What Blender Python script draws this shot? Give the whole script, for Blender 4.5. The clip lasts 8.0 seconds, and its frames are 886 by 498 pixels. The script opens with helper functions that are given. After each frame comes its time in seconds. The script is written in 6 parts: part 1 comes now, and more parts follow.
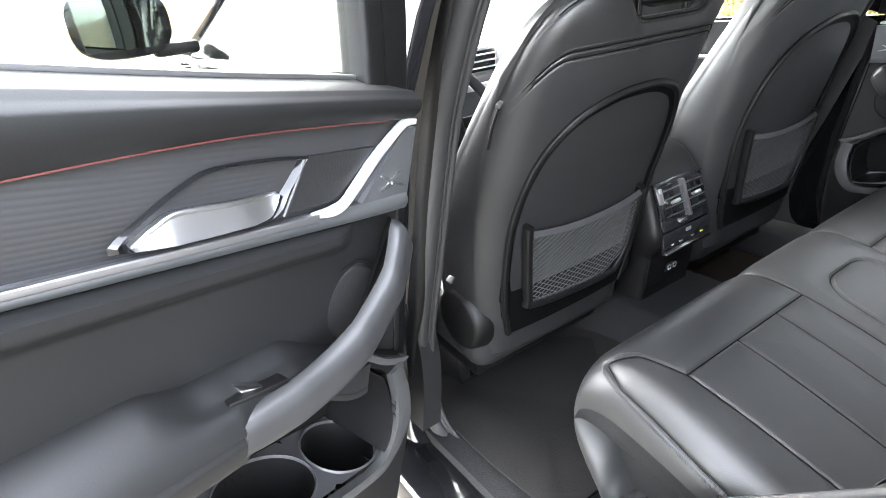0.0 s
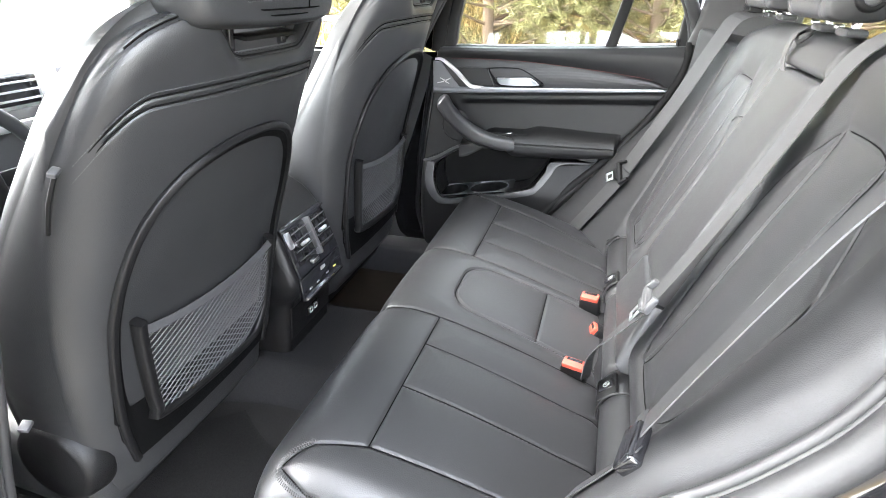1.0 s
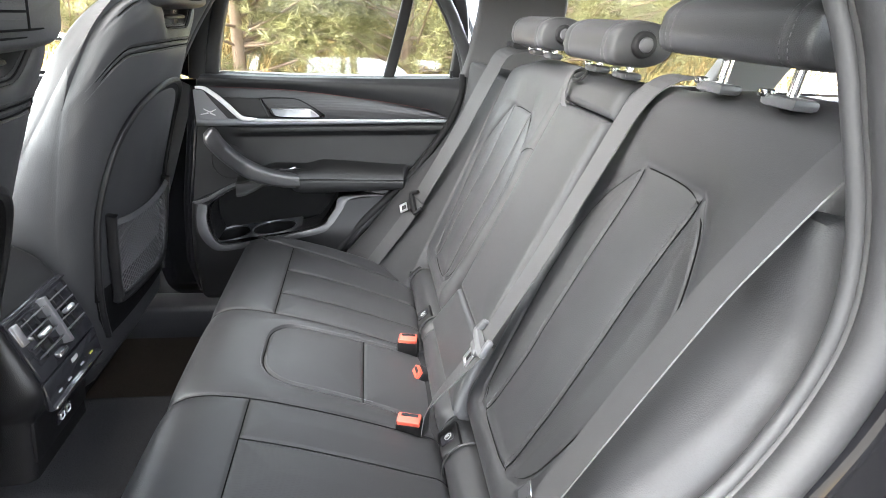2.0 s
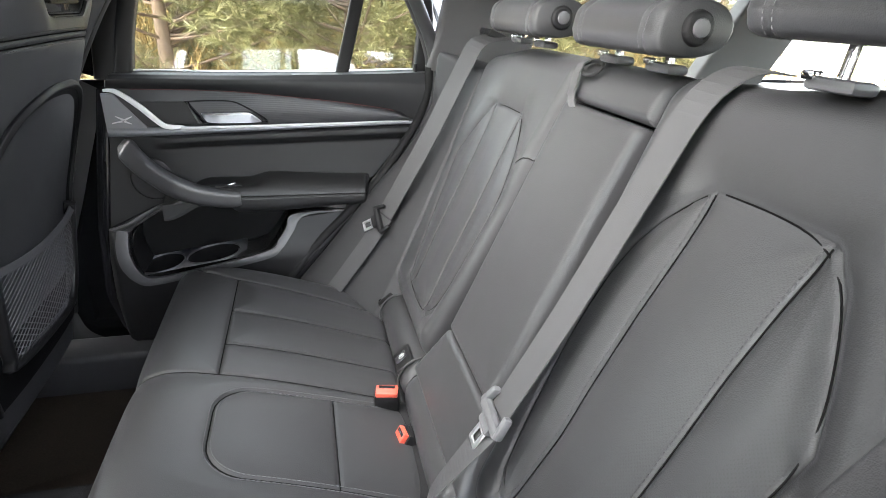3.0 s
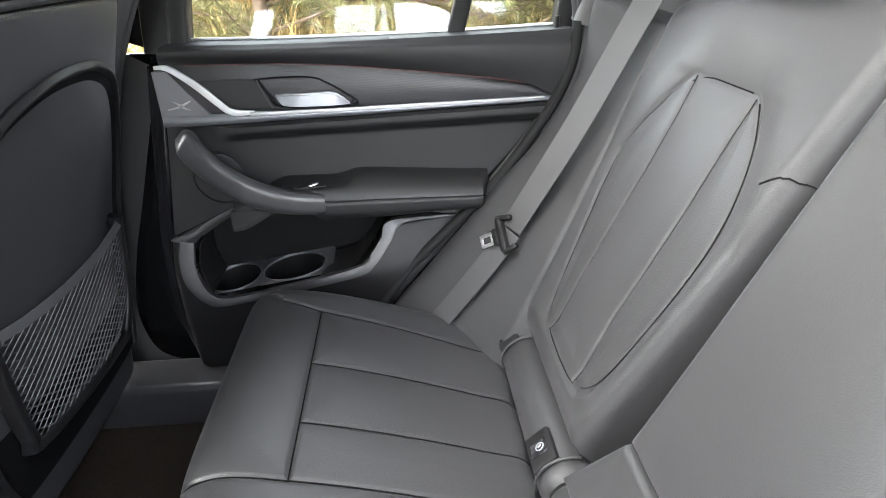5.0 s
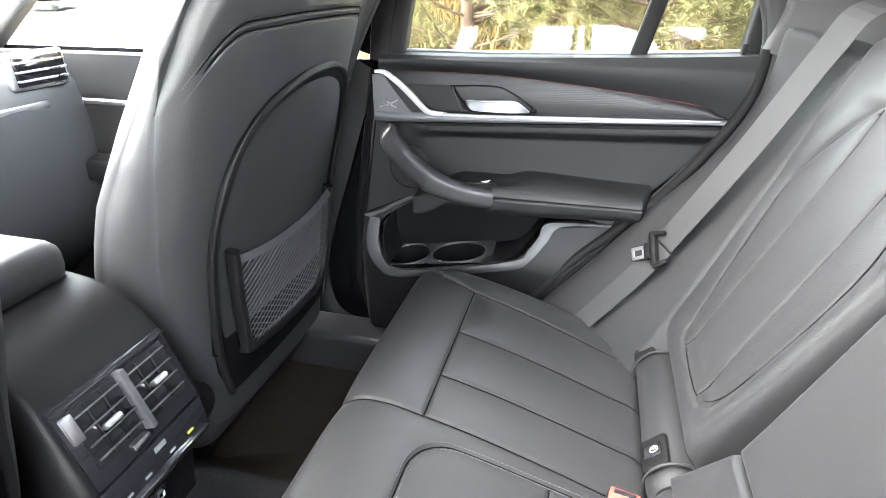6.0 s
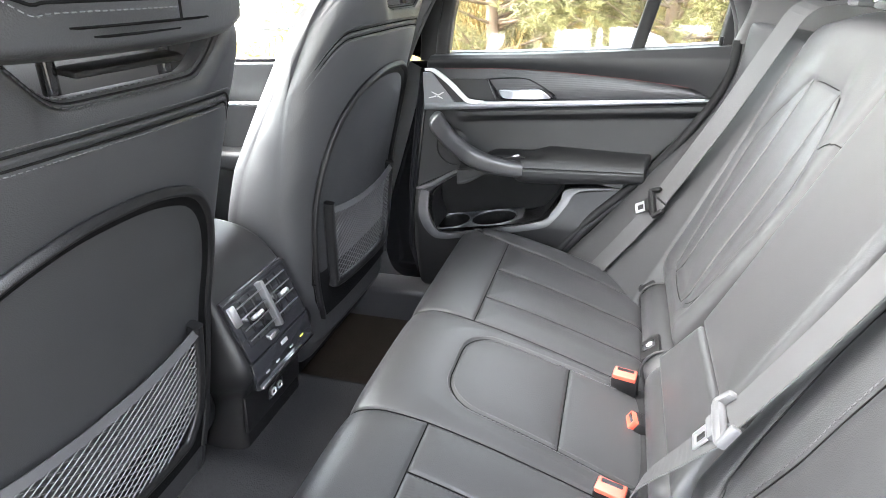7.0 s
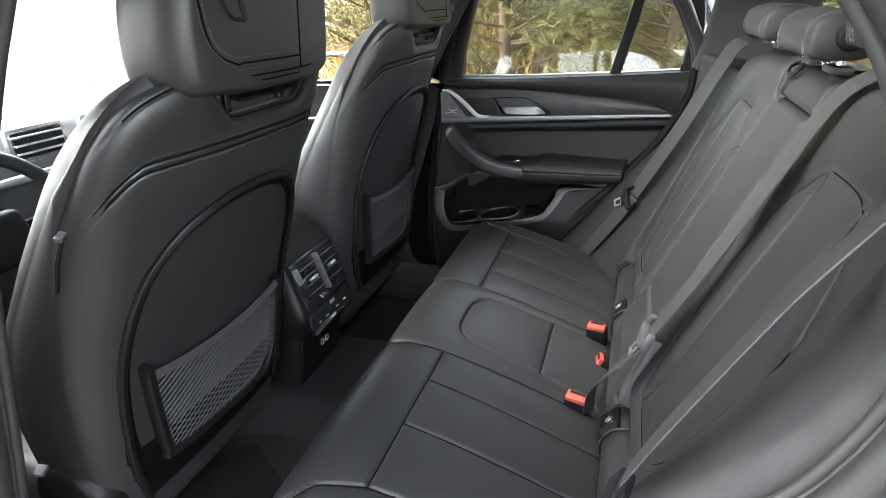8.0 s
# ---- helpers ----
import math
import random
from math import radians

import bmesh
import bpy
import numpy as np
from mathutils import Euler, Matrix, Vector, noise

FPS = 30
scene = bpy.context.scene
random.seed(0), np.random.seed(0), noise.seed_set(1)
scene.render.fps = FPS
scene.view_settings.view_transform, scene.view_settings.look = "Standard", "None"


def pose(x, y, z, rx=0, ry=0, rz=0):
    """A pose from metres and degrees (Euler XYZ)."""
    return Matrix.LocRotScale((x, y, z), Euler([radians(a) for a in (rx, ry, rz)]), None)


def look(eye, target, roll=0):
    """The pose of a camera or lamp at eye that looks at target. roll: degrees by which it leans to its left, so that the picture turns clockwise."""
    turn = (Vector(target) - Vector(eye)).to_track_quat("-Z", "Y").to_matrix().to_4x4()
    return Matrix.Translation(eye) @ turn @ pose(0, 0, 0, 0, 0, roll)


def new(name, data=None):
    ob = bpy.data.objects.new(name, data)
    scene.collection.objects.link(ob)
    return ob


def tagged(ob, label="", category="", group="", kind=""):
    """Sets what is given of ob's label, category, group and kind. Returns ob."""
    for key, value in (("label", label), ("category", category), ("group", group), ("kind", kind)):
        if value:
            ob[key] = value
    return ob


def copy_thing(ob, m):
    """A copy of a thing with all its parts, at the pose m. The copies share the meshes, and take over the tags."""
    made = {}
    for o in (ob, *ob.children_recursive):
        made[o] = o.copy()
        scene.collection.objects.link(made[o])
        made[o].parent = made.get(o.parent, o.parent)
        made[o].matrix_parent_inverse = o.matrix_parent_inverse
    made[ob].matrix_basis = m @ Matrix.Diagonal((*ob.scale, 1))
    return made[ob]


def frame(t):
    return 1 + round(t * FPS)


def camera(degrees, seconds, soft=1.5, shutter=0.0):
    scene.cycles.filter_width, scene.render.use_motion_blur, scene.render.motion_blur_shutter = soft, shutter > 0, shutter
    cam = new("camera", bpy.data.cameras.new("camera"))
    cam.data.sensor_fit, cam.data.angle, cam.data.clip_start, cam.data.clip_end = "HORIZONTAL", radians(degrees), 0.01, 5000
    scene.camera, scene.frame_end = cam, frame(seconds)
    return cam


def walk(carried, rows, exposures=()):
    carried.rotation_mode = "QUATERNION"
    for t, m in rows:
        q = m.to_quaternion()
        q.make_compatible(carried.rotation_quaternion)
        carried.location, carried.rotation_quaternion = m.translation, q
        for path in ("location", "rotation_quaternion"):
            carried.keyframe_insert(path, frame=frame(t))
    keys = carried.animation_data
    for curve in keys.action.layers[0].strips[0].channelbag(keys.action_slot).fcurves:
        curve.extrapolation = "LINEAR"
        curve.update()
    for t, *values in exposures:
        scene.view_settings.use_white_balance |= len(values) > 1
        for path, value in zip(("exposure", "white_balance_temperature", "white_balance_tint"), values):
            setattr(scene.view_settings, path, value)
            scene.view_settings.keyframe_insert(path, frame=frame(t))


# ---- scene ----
cam = camera(77.2, 8.0, soft=0.9)
PATH = [
    (0, (-1.237, -0.066, 1.334), (-0.276, 1.477, 0.501), -6.5),
    (0.2, (-1.209, -0.038, 1.34), (-0.067, 1.376, 0.506), -5.1),
    (0.5, (-1.169, 0.007, 1.343), (0.284, 1.086, 0.493), -3.4),
    (0.7, (-1.138, 0.037, 1.354), (0.446, 0.892, 0.483), -1.5),
    (1, (-1.098, 0.07, 1.345), (0.637, 0.579, 0.489), -0.2),
    (1.5, (-1.039, 0.124, 1.354), (0.796, 0.037, 0.563), 3.5),
    (2, (-0.979, 0.159, 1.353), (0.844, -0.127, 0.581), 3.3),
    (2.2, (-0.937, 0.17, 1.356), (0.872, -0.191, 0.582), 3.1),
    (3.3, (-0.648, 0.196, 1.334), (1.097, -0.338, 0.515), 3.6),
    (3.5, (-0.583, 0.208, 1.342), (1.121, -0.41, 0.497), 5.1),
    (4, (-0.459, 0.201, 1.319), (1.221, -0.432, 0.436), 5.4),
    (4.5, (-0.387, 0.206, 1.308), (1.333, -0.283, 0.413), 2.1),
    (5, (-0.348, 0.192, 1.308), (1.412, 0.06, 0.368), -0.6),
    (5.2, (-0.357, 0.187, 1.309), (1.412, 0.195, 0.377), -0.1),
    (6.3, (-0.54, 0.153, 1.32), (1.176, 0.689, 0.444), -1.3),
    (6.5, (-0.602, 0.147, 1.321), (1.108, 0.701, 0.445), -2.0),
    (7, (-0.778, 0.118, 1.337), (0.943, 0.669, 0.48), -2.4),
    (7.5, (-0.924, 0.085, 1.367), (0.822, 0.61, 0.544), -3.0),
    (8, (-1.083, 0.018, 1.393), (0.644, 0.625, 0.587), -2.7),
]
EXPOSURES = [(0, 5.7), (0.5, 5.72), (1, 6.2), (1.5, 6.3), (2, 5.95), (2.2, 5.75), (3.5, 5.5), (4.0, 5.43), (4.5, 5.5), (5.2, 6.0), (6.3, 6.45), (7.0, 6.55), (7.6, 6.7), (7.8, 6.25), (7.9, 5.55), (8, 4.85)]
walk(cam, [(t, look(eye, target, roll)) for t, eye, target, roll in PATH], EXPOSURES)

# ---- world and light ----
SUN_ELEVATION, SUN_TURN = radians(50), radians(-14)
world = bpy.data.worlds.new("sky")
scene.world = world
world.use_nodes = True
wn = world.node_tree.nodes
sky = wn.new("ShaderNodeTexSky")
sky.sky_type, sky.sun_disc = "NISHITA", False
sky.sun_elevation, sky.sun_rotation = SUN_ELEVATION, SUN_TURN
sky.air_density, sky.dust_density, sky.ozone_density = 1.0, 2.0, 1.0
haze = wn.new("ShaderNodeHueSaturation")
haze.inputs["Saturation"].default_value = 0.3
world.node_tree.links.new(sky.outputs["Color"], haze.inputs["Color"])
world.node_tree.links.new(haze.outputs["Color"], wn["Background"].inputs["Color"])
wn["Background"].inputs["Strength"].default_value = 0.15
sun = new("sun", bpy.data.lights.new("sun", "SUN"))
sun.data.energy, sun.data.angle, sun.data.color = 0.5, radians(75), (1.0, 0.98, 0.95)
sun.matrix_world = look((0, 0, 0), (-math.sin(SUN_TURN) * math.cos(SUN_ELEVATION), -math.cos(SUN_TURN) * math.cos(SUN_ELEVATION), -math.sin(SUN_ELEVATION)))


# ---- materials ----
def material(name, colour, rough=0.5, metal=0.0, grain=0.0, grain_size=800.0, bump=0.0, bump_size=900.0, mottle=0.0, coat=0.0, kind="noise", spec=0.5, sheen=0.0):
    """Principled surface with large mottling, fine grain in the colour and fine relief."""
    m = bpy.data.materials.new(name)
    m.use_nodes = True
    n, l = m.node_tree.nodes, m.node_tree.links
    b = n["Principled BSDF"]
    b.inputs["Base Color"].default_value = (*colour, 1)
    b.inputs["Roughness"].default_value = rough
    b.inputs["Metallic"].default_value = metal
    b.inputs["Coat Weight"].default_value = coat
    b.inputs["Specular IOR Level"].default_value = spec
    b.inputs["Sheen Weight"].default_value = sheen
    tc = n.new("ShaderNodeTexCoord")
    if mottle or grain:
        big, fine = n.new("ShaderNodeTexNoise"), n.new("ShaderNodeTexNoise")
        big.inputs["Scale"].default_value, fine.inputs["Scale"].default_value = 9.0, grain_size
        big.inputs["Detail"].default_value = 4.0
        add = n.new("ShaderNodeMath")
        add.operation = "MULTIPLY_ADD"
        l.new(tc.outputs["Object"], big.inputs["Vector"])
        l.new(tc.outputs["Object"], fine.inputs["Vector"])
        mb = n.new("ShaderNodeMath")
        mb.operation = "MULTIPLY_ADD"
        mb.inputs[1].default_value, mb.inputs[2].default_value = mottle * 2, 1 - mottle
        l.new(big.outputs["Fac"], mb.inputs[0])
        add.inputs[1].default_value = grain * 2
        l.new(fine.outputs["Fac"], add.inputs[0])
        l.new(mb.outputs[0], add.inputs[2])
        off = n.new("ShaderNodeMath")
        off.operation = "SUBTRACT"
        off.inputs[1].default_value = grain
        l.new(add.outputs[0], off.inputs[0])
        mul = n.new("ShaderNodeVectorMath")
        mul.operation = "SCALE"
        mul.inputs[0].default_value = colour
        l.new(off.outputs[0], mul.inputs["Scale"])
        l.new(mul.outputs[0], b.inputs["Base Color"])
        ro = n.new("ShaderNodeMath")
        ro.operation = "MULTIPLY_ADD"
        ro.inputs[1].default_value, ro.inputs[2].default_value = 0.16, rough - 0.08
        l.new(big.outputs["Fac"], ro.inputs[0])
        l.new(ro.outputs[0], b.inputs["Roughness"])
    if bump:
        tex = n.new("ShaderNodeTexVoronoi" if kind == "voronoi" else "ShaderNodeTexWave" if kind == "wave" else "ShaderNodeTexNoise")
        tex.inputs["Scale"].default_value = bump_size
        l.new(tc.outputs["Object"], tex.inputs["Vector"])
        bp = n.new("ShaderNodeBump")
        bp.inputs["Strength"].default_value, bp.inputs["Distance"].default_value = bump, 0.001
        l.new(tex.outputs["Distance"] if kind == "voronoi" else tex.outputs[1] if kind == "wave" else tex.outputs["Fac"], bp.inputs["Height"])
        l.new(bp.outputs["Normal"], b.inputs["Normal"])
    return m


LEATHER = material("black leather", (0.0130, 0.0131, 0.0136), 0.43, grain=0.16, grain_size=500, bump=0.16, bump_size=650, mottle=0.12, kind="voronoi", spec=0.46)
BOLSTER = material("black bolster leather", (0.0145, 0.0145, 0.0152), 0.66, grain=0.16, grain_size=500, bump=0.18, bump_size=650, mottle=0.10, kind="voronoi", spec=0.40)
VINYL = material("soft black door vinyl", (0.0068, 0.0069, 0.0073), 0.48, grain=0.1, bump=0.06, bump_size=800, mottle=0.06, kind="voronoi", spec=0.36)
PLASTIC = material("dark grained plastic", (0.0042, 0.0041, 0.0043), 0.42, spec=0.20, grain=0.1, bump=0.4, bump_size=700, mottle=0.08)
PULL = material("satin charcoal pull", (0.020, 0.020, 0.021), 0.40, grain=0.08, bump=0.15, bump_size=700, mottle=0.06)
PLASTIC_GREY = material("satin dark grey plastic", (0.042, 0.042, 0.044), 0.38, grain=0.08, bump=0.2, bump_size=700, mottle=0.06)
DASH = material("soft grey dashboard skin", (0.055, 0.056, 0.058), 0.5, grain=0.08, bump=0.2, bump_size=600, mottle=0.06)
RUBBER = material("black rubber seal", (0.016, 0.016, 0.0165), 0.60, grain=0.1, bump=0.2, bump_size=300, mottle=0.12)
SEAL_BLACK = material("matt black rubber", (0.0045, 0.0045, 0.0046), 0.7, grain=0.1, mottle=0.1, spec=0.2)
GLOVE = material("fine ribbed black plate", (0.012, 0.012, 0.0125), 0.5, grain=0.1, bump=0.4, bump_size=500, mottle=0.05, spec=0.3)
GLOSS = material("piano black", (0.008, 0.008, 0.009), 0.08, mottle=0.05)
PAINT = material("black car paint", (0.004, 0.004, 0.0045), 0.10, coat=0.2, mottle=0.05, spec=0.35)
BACK_PLASTIC = material("matt black seat-back plastic", (0.0020, 0.0020, 0.0021), 0.55, spec=0.07, grain=0.1, bump=0.35, bump_size=700, mottle=0.08)
# near-black for door recesses, with their shade put into the colour
POCKET_SHADE = material("pocket shade black", (0.0022, 0.0022, 0.0023), 0.8, grain=0.2, mottle=0.1, spec=0.15)
CHROME = material("bright chrome", (0.85, 0.85, 0.86), 0.12, metal=1.0, mottle=0.03)
SATIN = material("satin aluminium", (0.72, 0.72, 0.73), 0.3, metal=1.0, grain=0.04, mottle=0.04)
STRIP = material("dark brushed trim", (0.22, 0.225, 0.24), 0.36, metal=0.85, grain=0.06, mottle=0.05)
RIBBED = material("ribbed dark trim", (0.034, 0.034, 0.036), 0.38, metal=0.35, grain=0.05, mottle=0.05)
CARPET = material("dark grey carpet", (0.0145, 0.0143, 0.0148), 0.95, grain=0.5, grain_size=260, bump=1.0, bump_size=330, mottle=0.25, spec=0.05)
CARPET_DARK = material("dark worn carpet", (0.0115, 0.011, 0.0106), 0.95, grain=0.5, grain_size=260, bump=1.0, bump_size=330, mottle=0.25, spec=0.05)
CARPET_BROWN = material("dusty dark brown carpet", (0.028, 0.022, 0.017), 0.95, grain=0.5, grain_size=260, bump=1.0, bump_size=330, mottle=0.25, spec=0.05)
WEB = material("grey belt webbing", (0.026, 0.026, 0.0265), 0.6, grain=0.25, grain_size=900, bump=0.3, bump_size=1100, mottle=0.06)
THREAD = material("pale grey thread", (0.075, 0.075, 0.077), 0.8, spec=0.2, mottle=0.05)
SEAM = material("black seam cord", (0.003, 0.003, 0.003), 0.95, spec=0.05, mottle=0.05)
THREAD_DARK = material("dark grey thread", (0.024, 0.024, 0.0245), 0.8, spec=0.2, mottle=0.05)
RED = material("red buckle plastic", (0.38, 0.05, 0.028), 0.5, mottle=0.05)
REDLINE = material("red accent piping", (0.085, 0.020, 0.019), 0.6, mottle=0.05)
GRIP = material("pale grey moulded plastic", (0.058, 0.058, 0.06), 0.42, mottle=0.05)
WHITE = material("white print", (0.20, 0.20, 0.20), 0.5, mottle=0.03)
YELLOW = material("yellow print", (0.75, 0.68, 0.12), 0.5, mottle=0.03)
RIM = material("satin grey plastic edge", (0.030, 0.030, 0.031), 0.4, grain=0.08, bump=0.2, bump_size=700, mottle=0.06)
NET = material("grey-black elastic net", (0.045, 0.045, 0.046), 0.7, mottle=0.05)
HEADLINER = material("grey headliner cloth", (0.17, 0.168, 0.165), 0.9, grain=0.1, grain_size=300, bump=0.3, bump_size=400, mottle=0.05)
TRIM = material("bright satin door trim", (0.62, 0.62, 0.63), 0.38, metal=0.55, grain=0.04, mottle=0.04)
HANDLE = material("satin chrome handle", (0.40, 0.40, 0.41), 0.42, metal=1.0, mottle=0.04)
PILLAR = material("grey pillar trim", (0.042, 0.041, 0.041), 0.6, grain=0.08, bump=0.2, bump_size=500, mottle=0.05)
COPPER = material("orange metal bracket", (0.38, 0.13, 0.03), 0.4, metal=0.6, mottle=0.1)
ASPHALT = material("pale dusty concrete paving", (0.075, 0.069, 0.058), 0.95, spec=0.1, grain=0.3, grain_size=60, bump=0.6, bump_size=120, mottle=0.2)
SAND = material("pale sandy gravel", (0.46, 0.43, 0.38), 0.95, spec=0.1, grain=0.3, grain_size=40, bump=0.6, bump_size=90, mottle=0.2)
GRASS = material("dry yellow grass", (0.29, 0.20, 0.082), 0.95, spec=0.1, grain=0.35, grain_size=8, bump=0.0, mottle=0.25)
NEEDLES = material("pine needles", (0.125, 0.112, 0.036), 0.7, grain=0.45, grain_size=4, mottle=0.35)
BARK = material("pine bark", (0.13, 0.085, 0.055), 0.9, grain=0.4, grain_size=30, bump=0.8, bump_size=40, mottle=0.3)
GROUND = material("dry ground", (0.15, 0.105, 0.045), 1.0, spec=0.05, grain=0.4, grain_size=14, bump=0.6, bump_size=20, mottle=0.3)


def perforated_material():
    """The same leather with rows of small punched holes."""
    m = LEATHER.copy()
    m.name = "perforated black leather"
    n, l = m.node_tree.nodes, m.node_tree.links
    b = n["Principled BSDF"]
    tc = next(q for q in n if q.type == "TEX_COORD")
    rot, fr, sub, ln, less, mix = n.new("ShaderNodeMapping"), n.new("ShaderNodeVectorMath"), n.new("ShaderNodeVectorMath"), n.new("ShaderNodeVectorMath"), n.new("ShaderNodeMath"), n.new("ShaderNodeMix")
    rot.inputs["Rotation"].default_value = (0, radians(45), 0)
    rot.inputs["Scale"].default_value = (300, 0, 300)
    fr.operation, sub.operation, ln.operation, less.operation, mix.data_type = "FRACTION", "SUBTRACT", "LENGTH", "LESS_THAN", "RGBA"
    sub.inputs[1].default_value = (0.5, 0, 0.5)
    less.inputs[1].default_value = 0.24
    old = b.inputs["Base Color"].links[0].from_socket
    l.new(tc.outputs["Object"], rot.inputs["Vector"])
    l.new(rot.outputs[0], fr.inputs[0])
    l.new(fr.outputs[0], sub.inputs[0])
    l.new(sub.outputs[0], ln.inputs[0])
    l.new(ln.outputs["Value"], less.inputs[0])
    l.new(less.outputs[0], mix.inputs["Factor"])
    l.new(old, mix.inputs["A"])
    mix.inputs["B"].default_value = (0.008, 0.008, 0.008, 1)
    l.new(mix.outputs["Result"], b.inputs["Base Color"])
    return m


PERFORATED = perforated_material()


def glass_material(name, tint):
    m = bpy.data.materials.new(name)
    m.use_nodes = True
    n, l = m.node_tree.nodes, m.node_tree.links
    n.remove(n["Principled BSDF"])
    clear, gloss, mix, fr = n.new("ShaderNodeBsdfTransparent"), n.new("ShaderNodeBsdfGlossy"), n.new("ShaderNodeMixShader"), n.new("ShaderNodeLayerWeight")
    clear.inputs["Color"].default_value = (*tint, 1)
    gloss.inputs["Roughness"].default_value = 0.02
    fr.inputs["Blend"].default_value = 0.5
    power, share = n.new("ShaderNodeMath"), n.new("ShaderNodeMath")
    power.operation, share.operation = "POWER", "MULTIPLY_ADD"
    power.inputs[1].default_value = 5
    share.inputs[1].default_value, share.inputs[2].default_value = 0.6, 0.035
    l.new(fr.outputs["Facing"], power.inputs[0])
    l.new(power.outputs[0], share.inputs[0])
    l.new(share.outputs[0], mix.inputs[0])
    l.new(clear.outputs[0], mix.inputs[1])
    l.new(gloss.outputs[0], mix.inputs[2])
    l.new(mix.outputs[0], n["Material Output"].inputs["Surface"])
    return m


GLASS = glass_material("car glass", (0.66, 0.68, 0.66))
GLASS_FRONT = glass_material("clear front glass", (0.86, 0.875, 0.86))
GLASS_ROOF = glass_material("tinted roof glass", (0.24, 0.245, 0.245))
# dark green tint stands in for the reflection of dark surroundings
MIRROR = material("mirror glass with reflection tint", (0.16, 0.19, 0.18), 0.02, metal=1.0)


# ---- mesh helpers ----
def thing(name, label, category, group="", at=(0, 0, 0), kind=""):
    ob = new(name)
    ob.location = at
    ob.empty_display_size = 0.05
    return tagged(ob, label, category, group, kind)


def solid(name, verts, faces, mat, parent=None, label="", smooth=True, kind=""):
    me = bpy.data.meshes.new(name)
    me.from_pydata([tuple(v) for v in verts], [], [tuple(f) for f in faces])
    me.materials.append(mat)
    me.validate()
    if smooth:
        me.polygons.foreach_set("use_smooth", [True] * len(me.polygons))
        me.set_sharp_from_angle(angle=radians(48))
    me.update()
    ob = new(name, me)
    ob.parent = parent
    return tagged(ob, label, kind=kind)


def part(name, bm, mat, parent=None, label=""):
    me = bpy.data.meshes.new(name)
    bmesh.ops.recalc_face_normals(bm, faces=bm.faces)
    bm.to_mesh(me)
    bm.free()
    me.materials.append(mat)
    me.polygons.foreach_set("use_smooth", [True] * len(me.polygons))
    me.set_sharp_from_angle(angle=radians(40))
    ob = new(name, me)
    ob.parent = parent
    return tagged(ob, label)


def curve(pts, n):
    """n points along a Catmull-Rom curve through pts, evenly by length."""
    p = np.array(pts, float)
    q = np.vstack([2 * p[0] - p[1], p, 2 * p[-1] - p[-2]])
    out = []
    for i in range(1, len(q) - 2):
        for s in np.linspace(0, 1, 24, endpoint=False):
            a, b, c, d = q[i - 1], q[i], q[i + 1], q[i + 2]
            out.append(0.5 * ((2 * b) + (c - a) * s + (2 * a - 5 * b + 4 * c - d) * s * s + (3 * b - a - 3 * c + d) * s ** 3))
    out.append(p[-1])
    return even(out, n)


def even(pts, n):
    p = np.array(pts, float)
    d = np.concatenate([[0], np.cumsum(np.linalg.norm(np.diff(p, axis=0), axis=1))])
    s = np.linspace(0, d[-1], n)
    return np.stack([np.interp(s, d, p[:, k]) for k in range(p.shape[1])], 1)


def sweep(path, profile, up=(0, 0, 1), loop=False, scale=None):
    """Verts and faces of a closed profile (side, up) carried along path. up: one vector or one for each point."""
    p = np.array(path, float)
    t = np.gradient(p, axis=0)
    if loop:
        t = np.roll(p, -1, 0) - np.roll(p, 1, 0)
    t /= np.linalg.norm(t, axis=1)[:, None] + 1e-12
    ups = np.broadcast_to(np.array(up, float), p.shape)
    side = np.cross(t, ups)
    side /= np.linalg.norm(side, axis=1)[:, None] + 1e-12
    top = np.cross(side, t)
    prof, m, n = np.array(profile, float), len(profile), len(p)
    k = np.ones(n) if scale is None else np.array(scale, float)
    v = (p[:, None] + (side[:, None] * prof[None, :, :1] + top[:, None] * prof[None, :, 1:]) * k[:, None, None]).reshape(-1, 3)
    f = [(i * m + j, i * m + (j + 1) % m, ((i + 1) % n) * m + (j + 1) % m, ((i + 1) % n) * m + j) for i in range(n if loop else n - 1) for j in range(m)]
    if not loop:
        f += [tuple(range(m - 1, -1, -1)), tuple(range((n - 1) * m, n * m))]
    return v, f


def round_profile(r, n=8, squash=1.0):
    return [(r * math.cos(2 * math.pi * i / n), r * squash * math.sin(2 * math.pi * i / n)) for i in range(n)]


def box_profile(w, h, r=0.0):
    if not r:
        return [(-w / 2, -h / 2), (w / 2, -h / 2), (w / 2, h / 2), (-w / 2, h / 2)]
    out = []
    for cx, cy, a in ((w / 2 - r, -h / 2 + r, -90), (w / 2 - r, h / 2 - r, 0), (-w / 2 + r, h / 2 - r, 90), (-w / 2 + r, -h / 2 + r, 180)):
        out += [(cx + r * math.cos(radians(a + s)), cy + r * math.sin(radians(a + s))) for s in (0, 30, 60, 90)]
    return out


def tube(name, path, r, mat, parent=None, n=8, up=(0.02, 0.03, 1), squash=1.0, label=""):
    v, f = sweep(path, round_profile(r, n, squash), up)
    return solid(name, v, f, mat, parent, label)


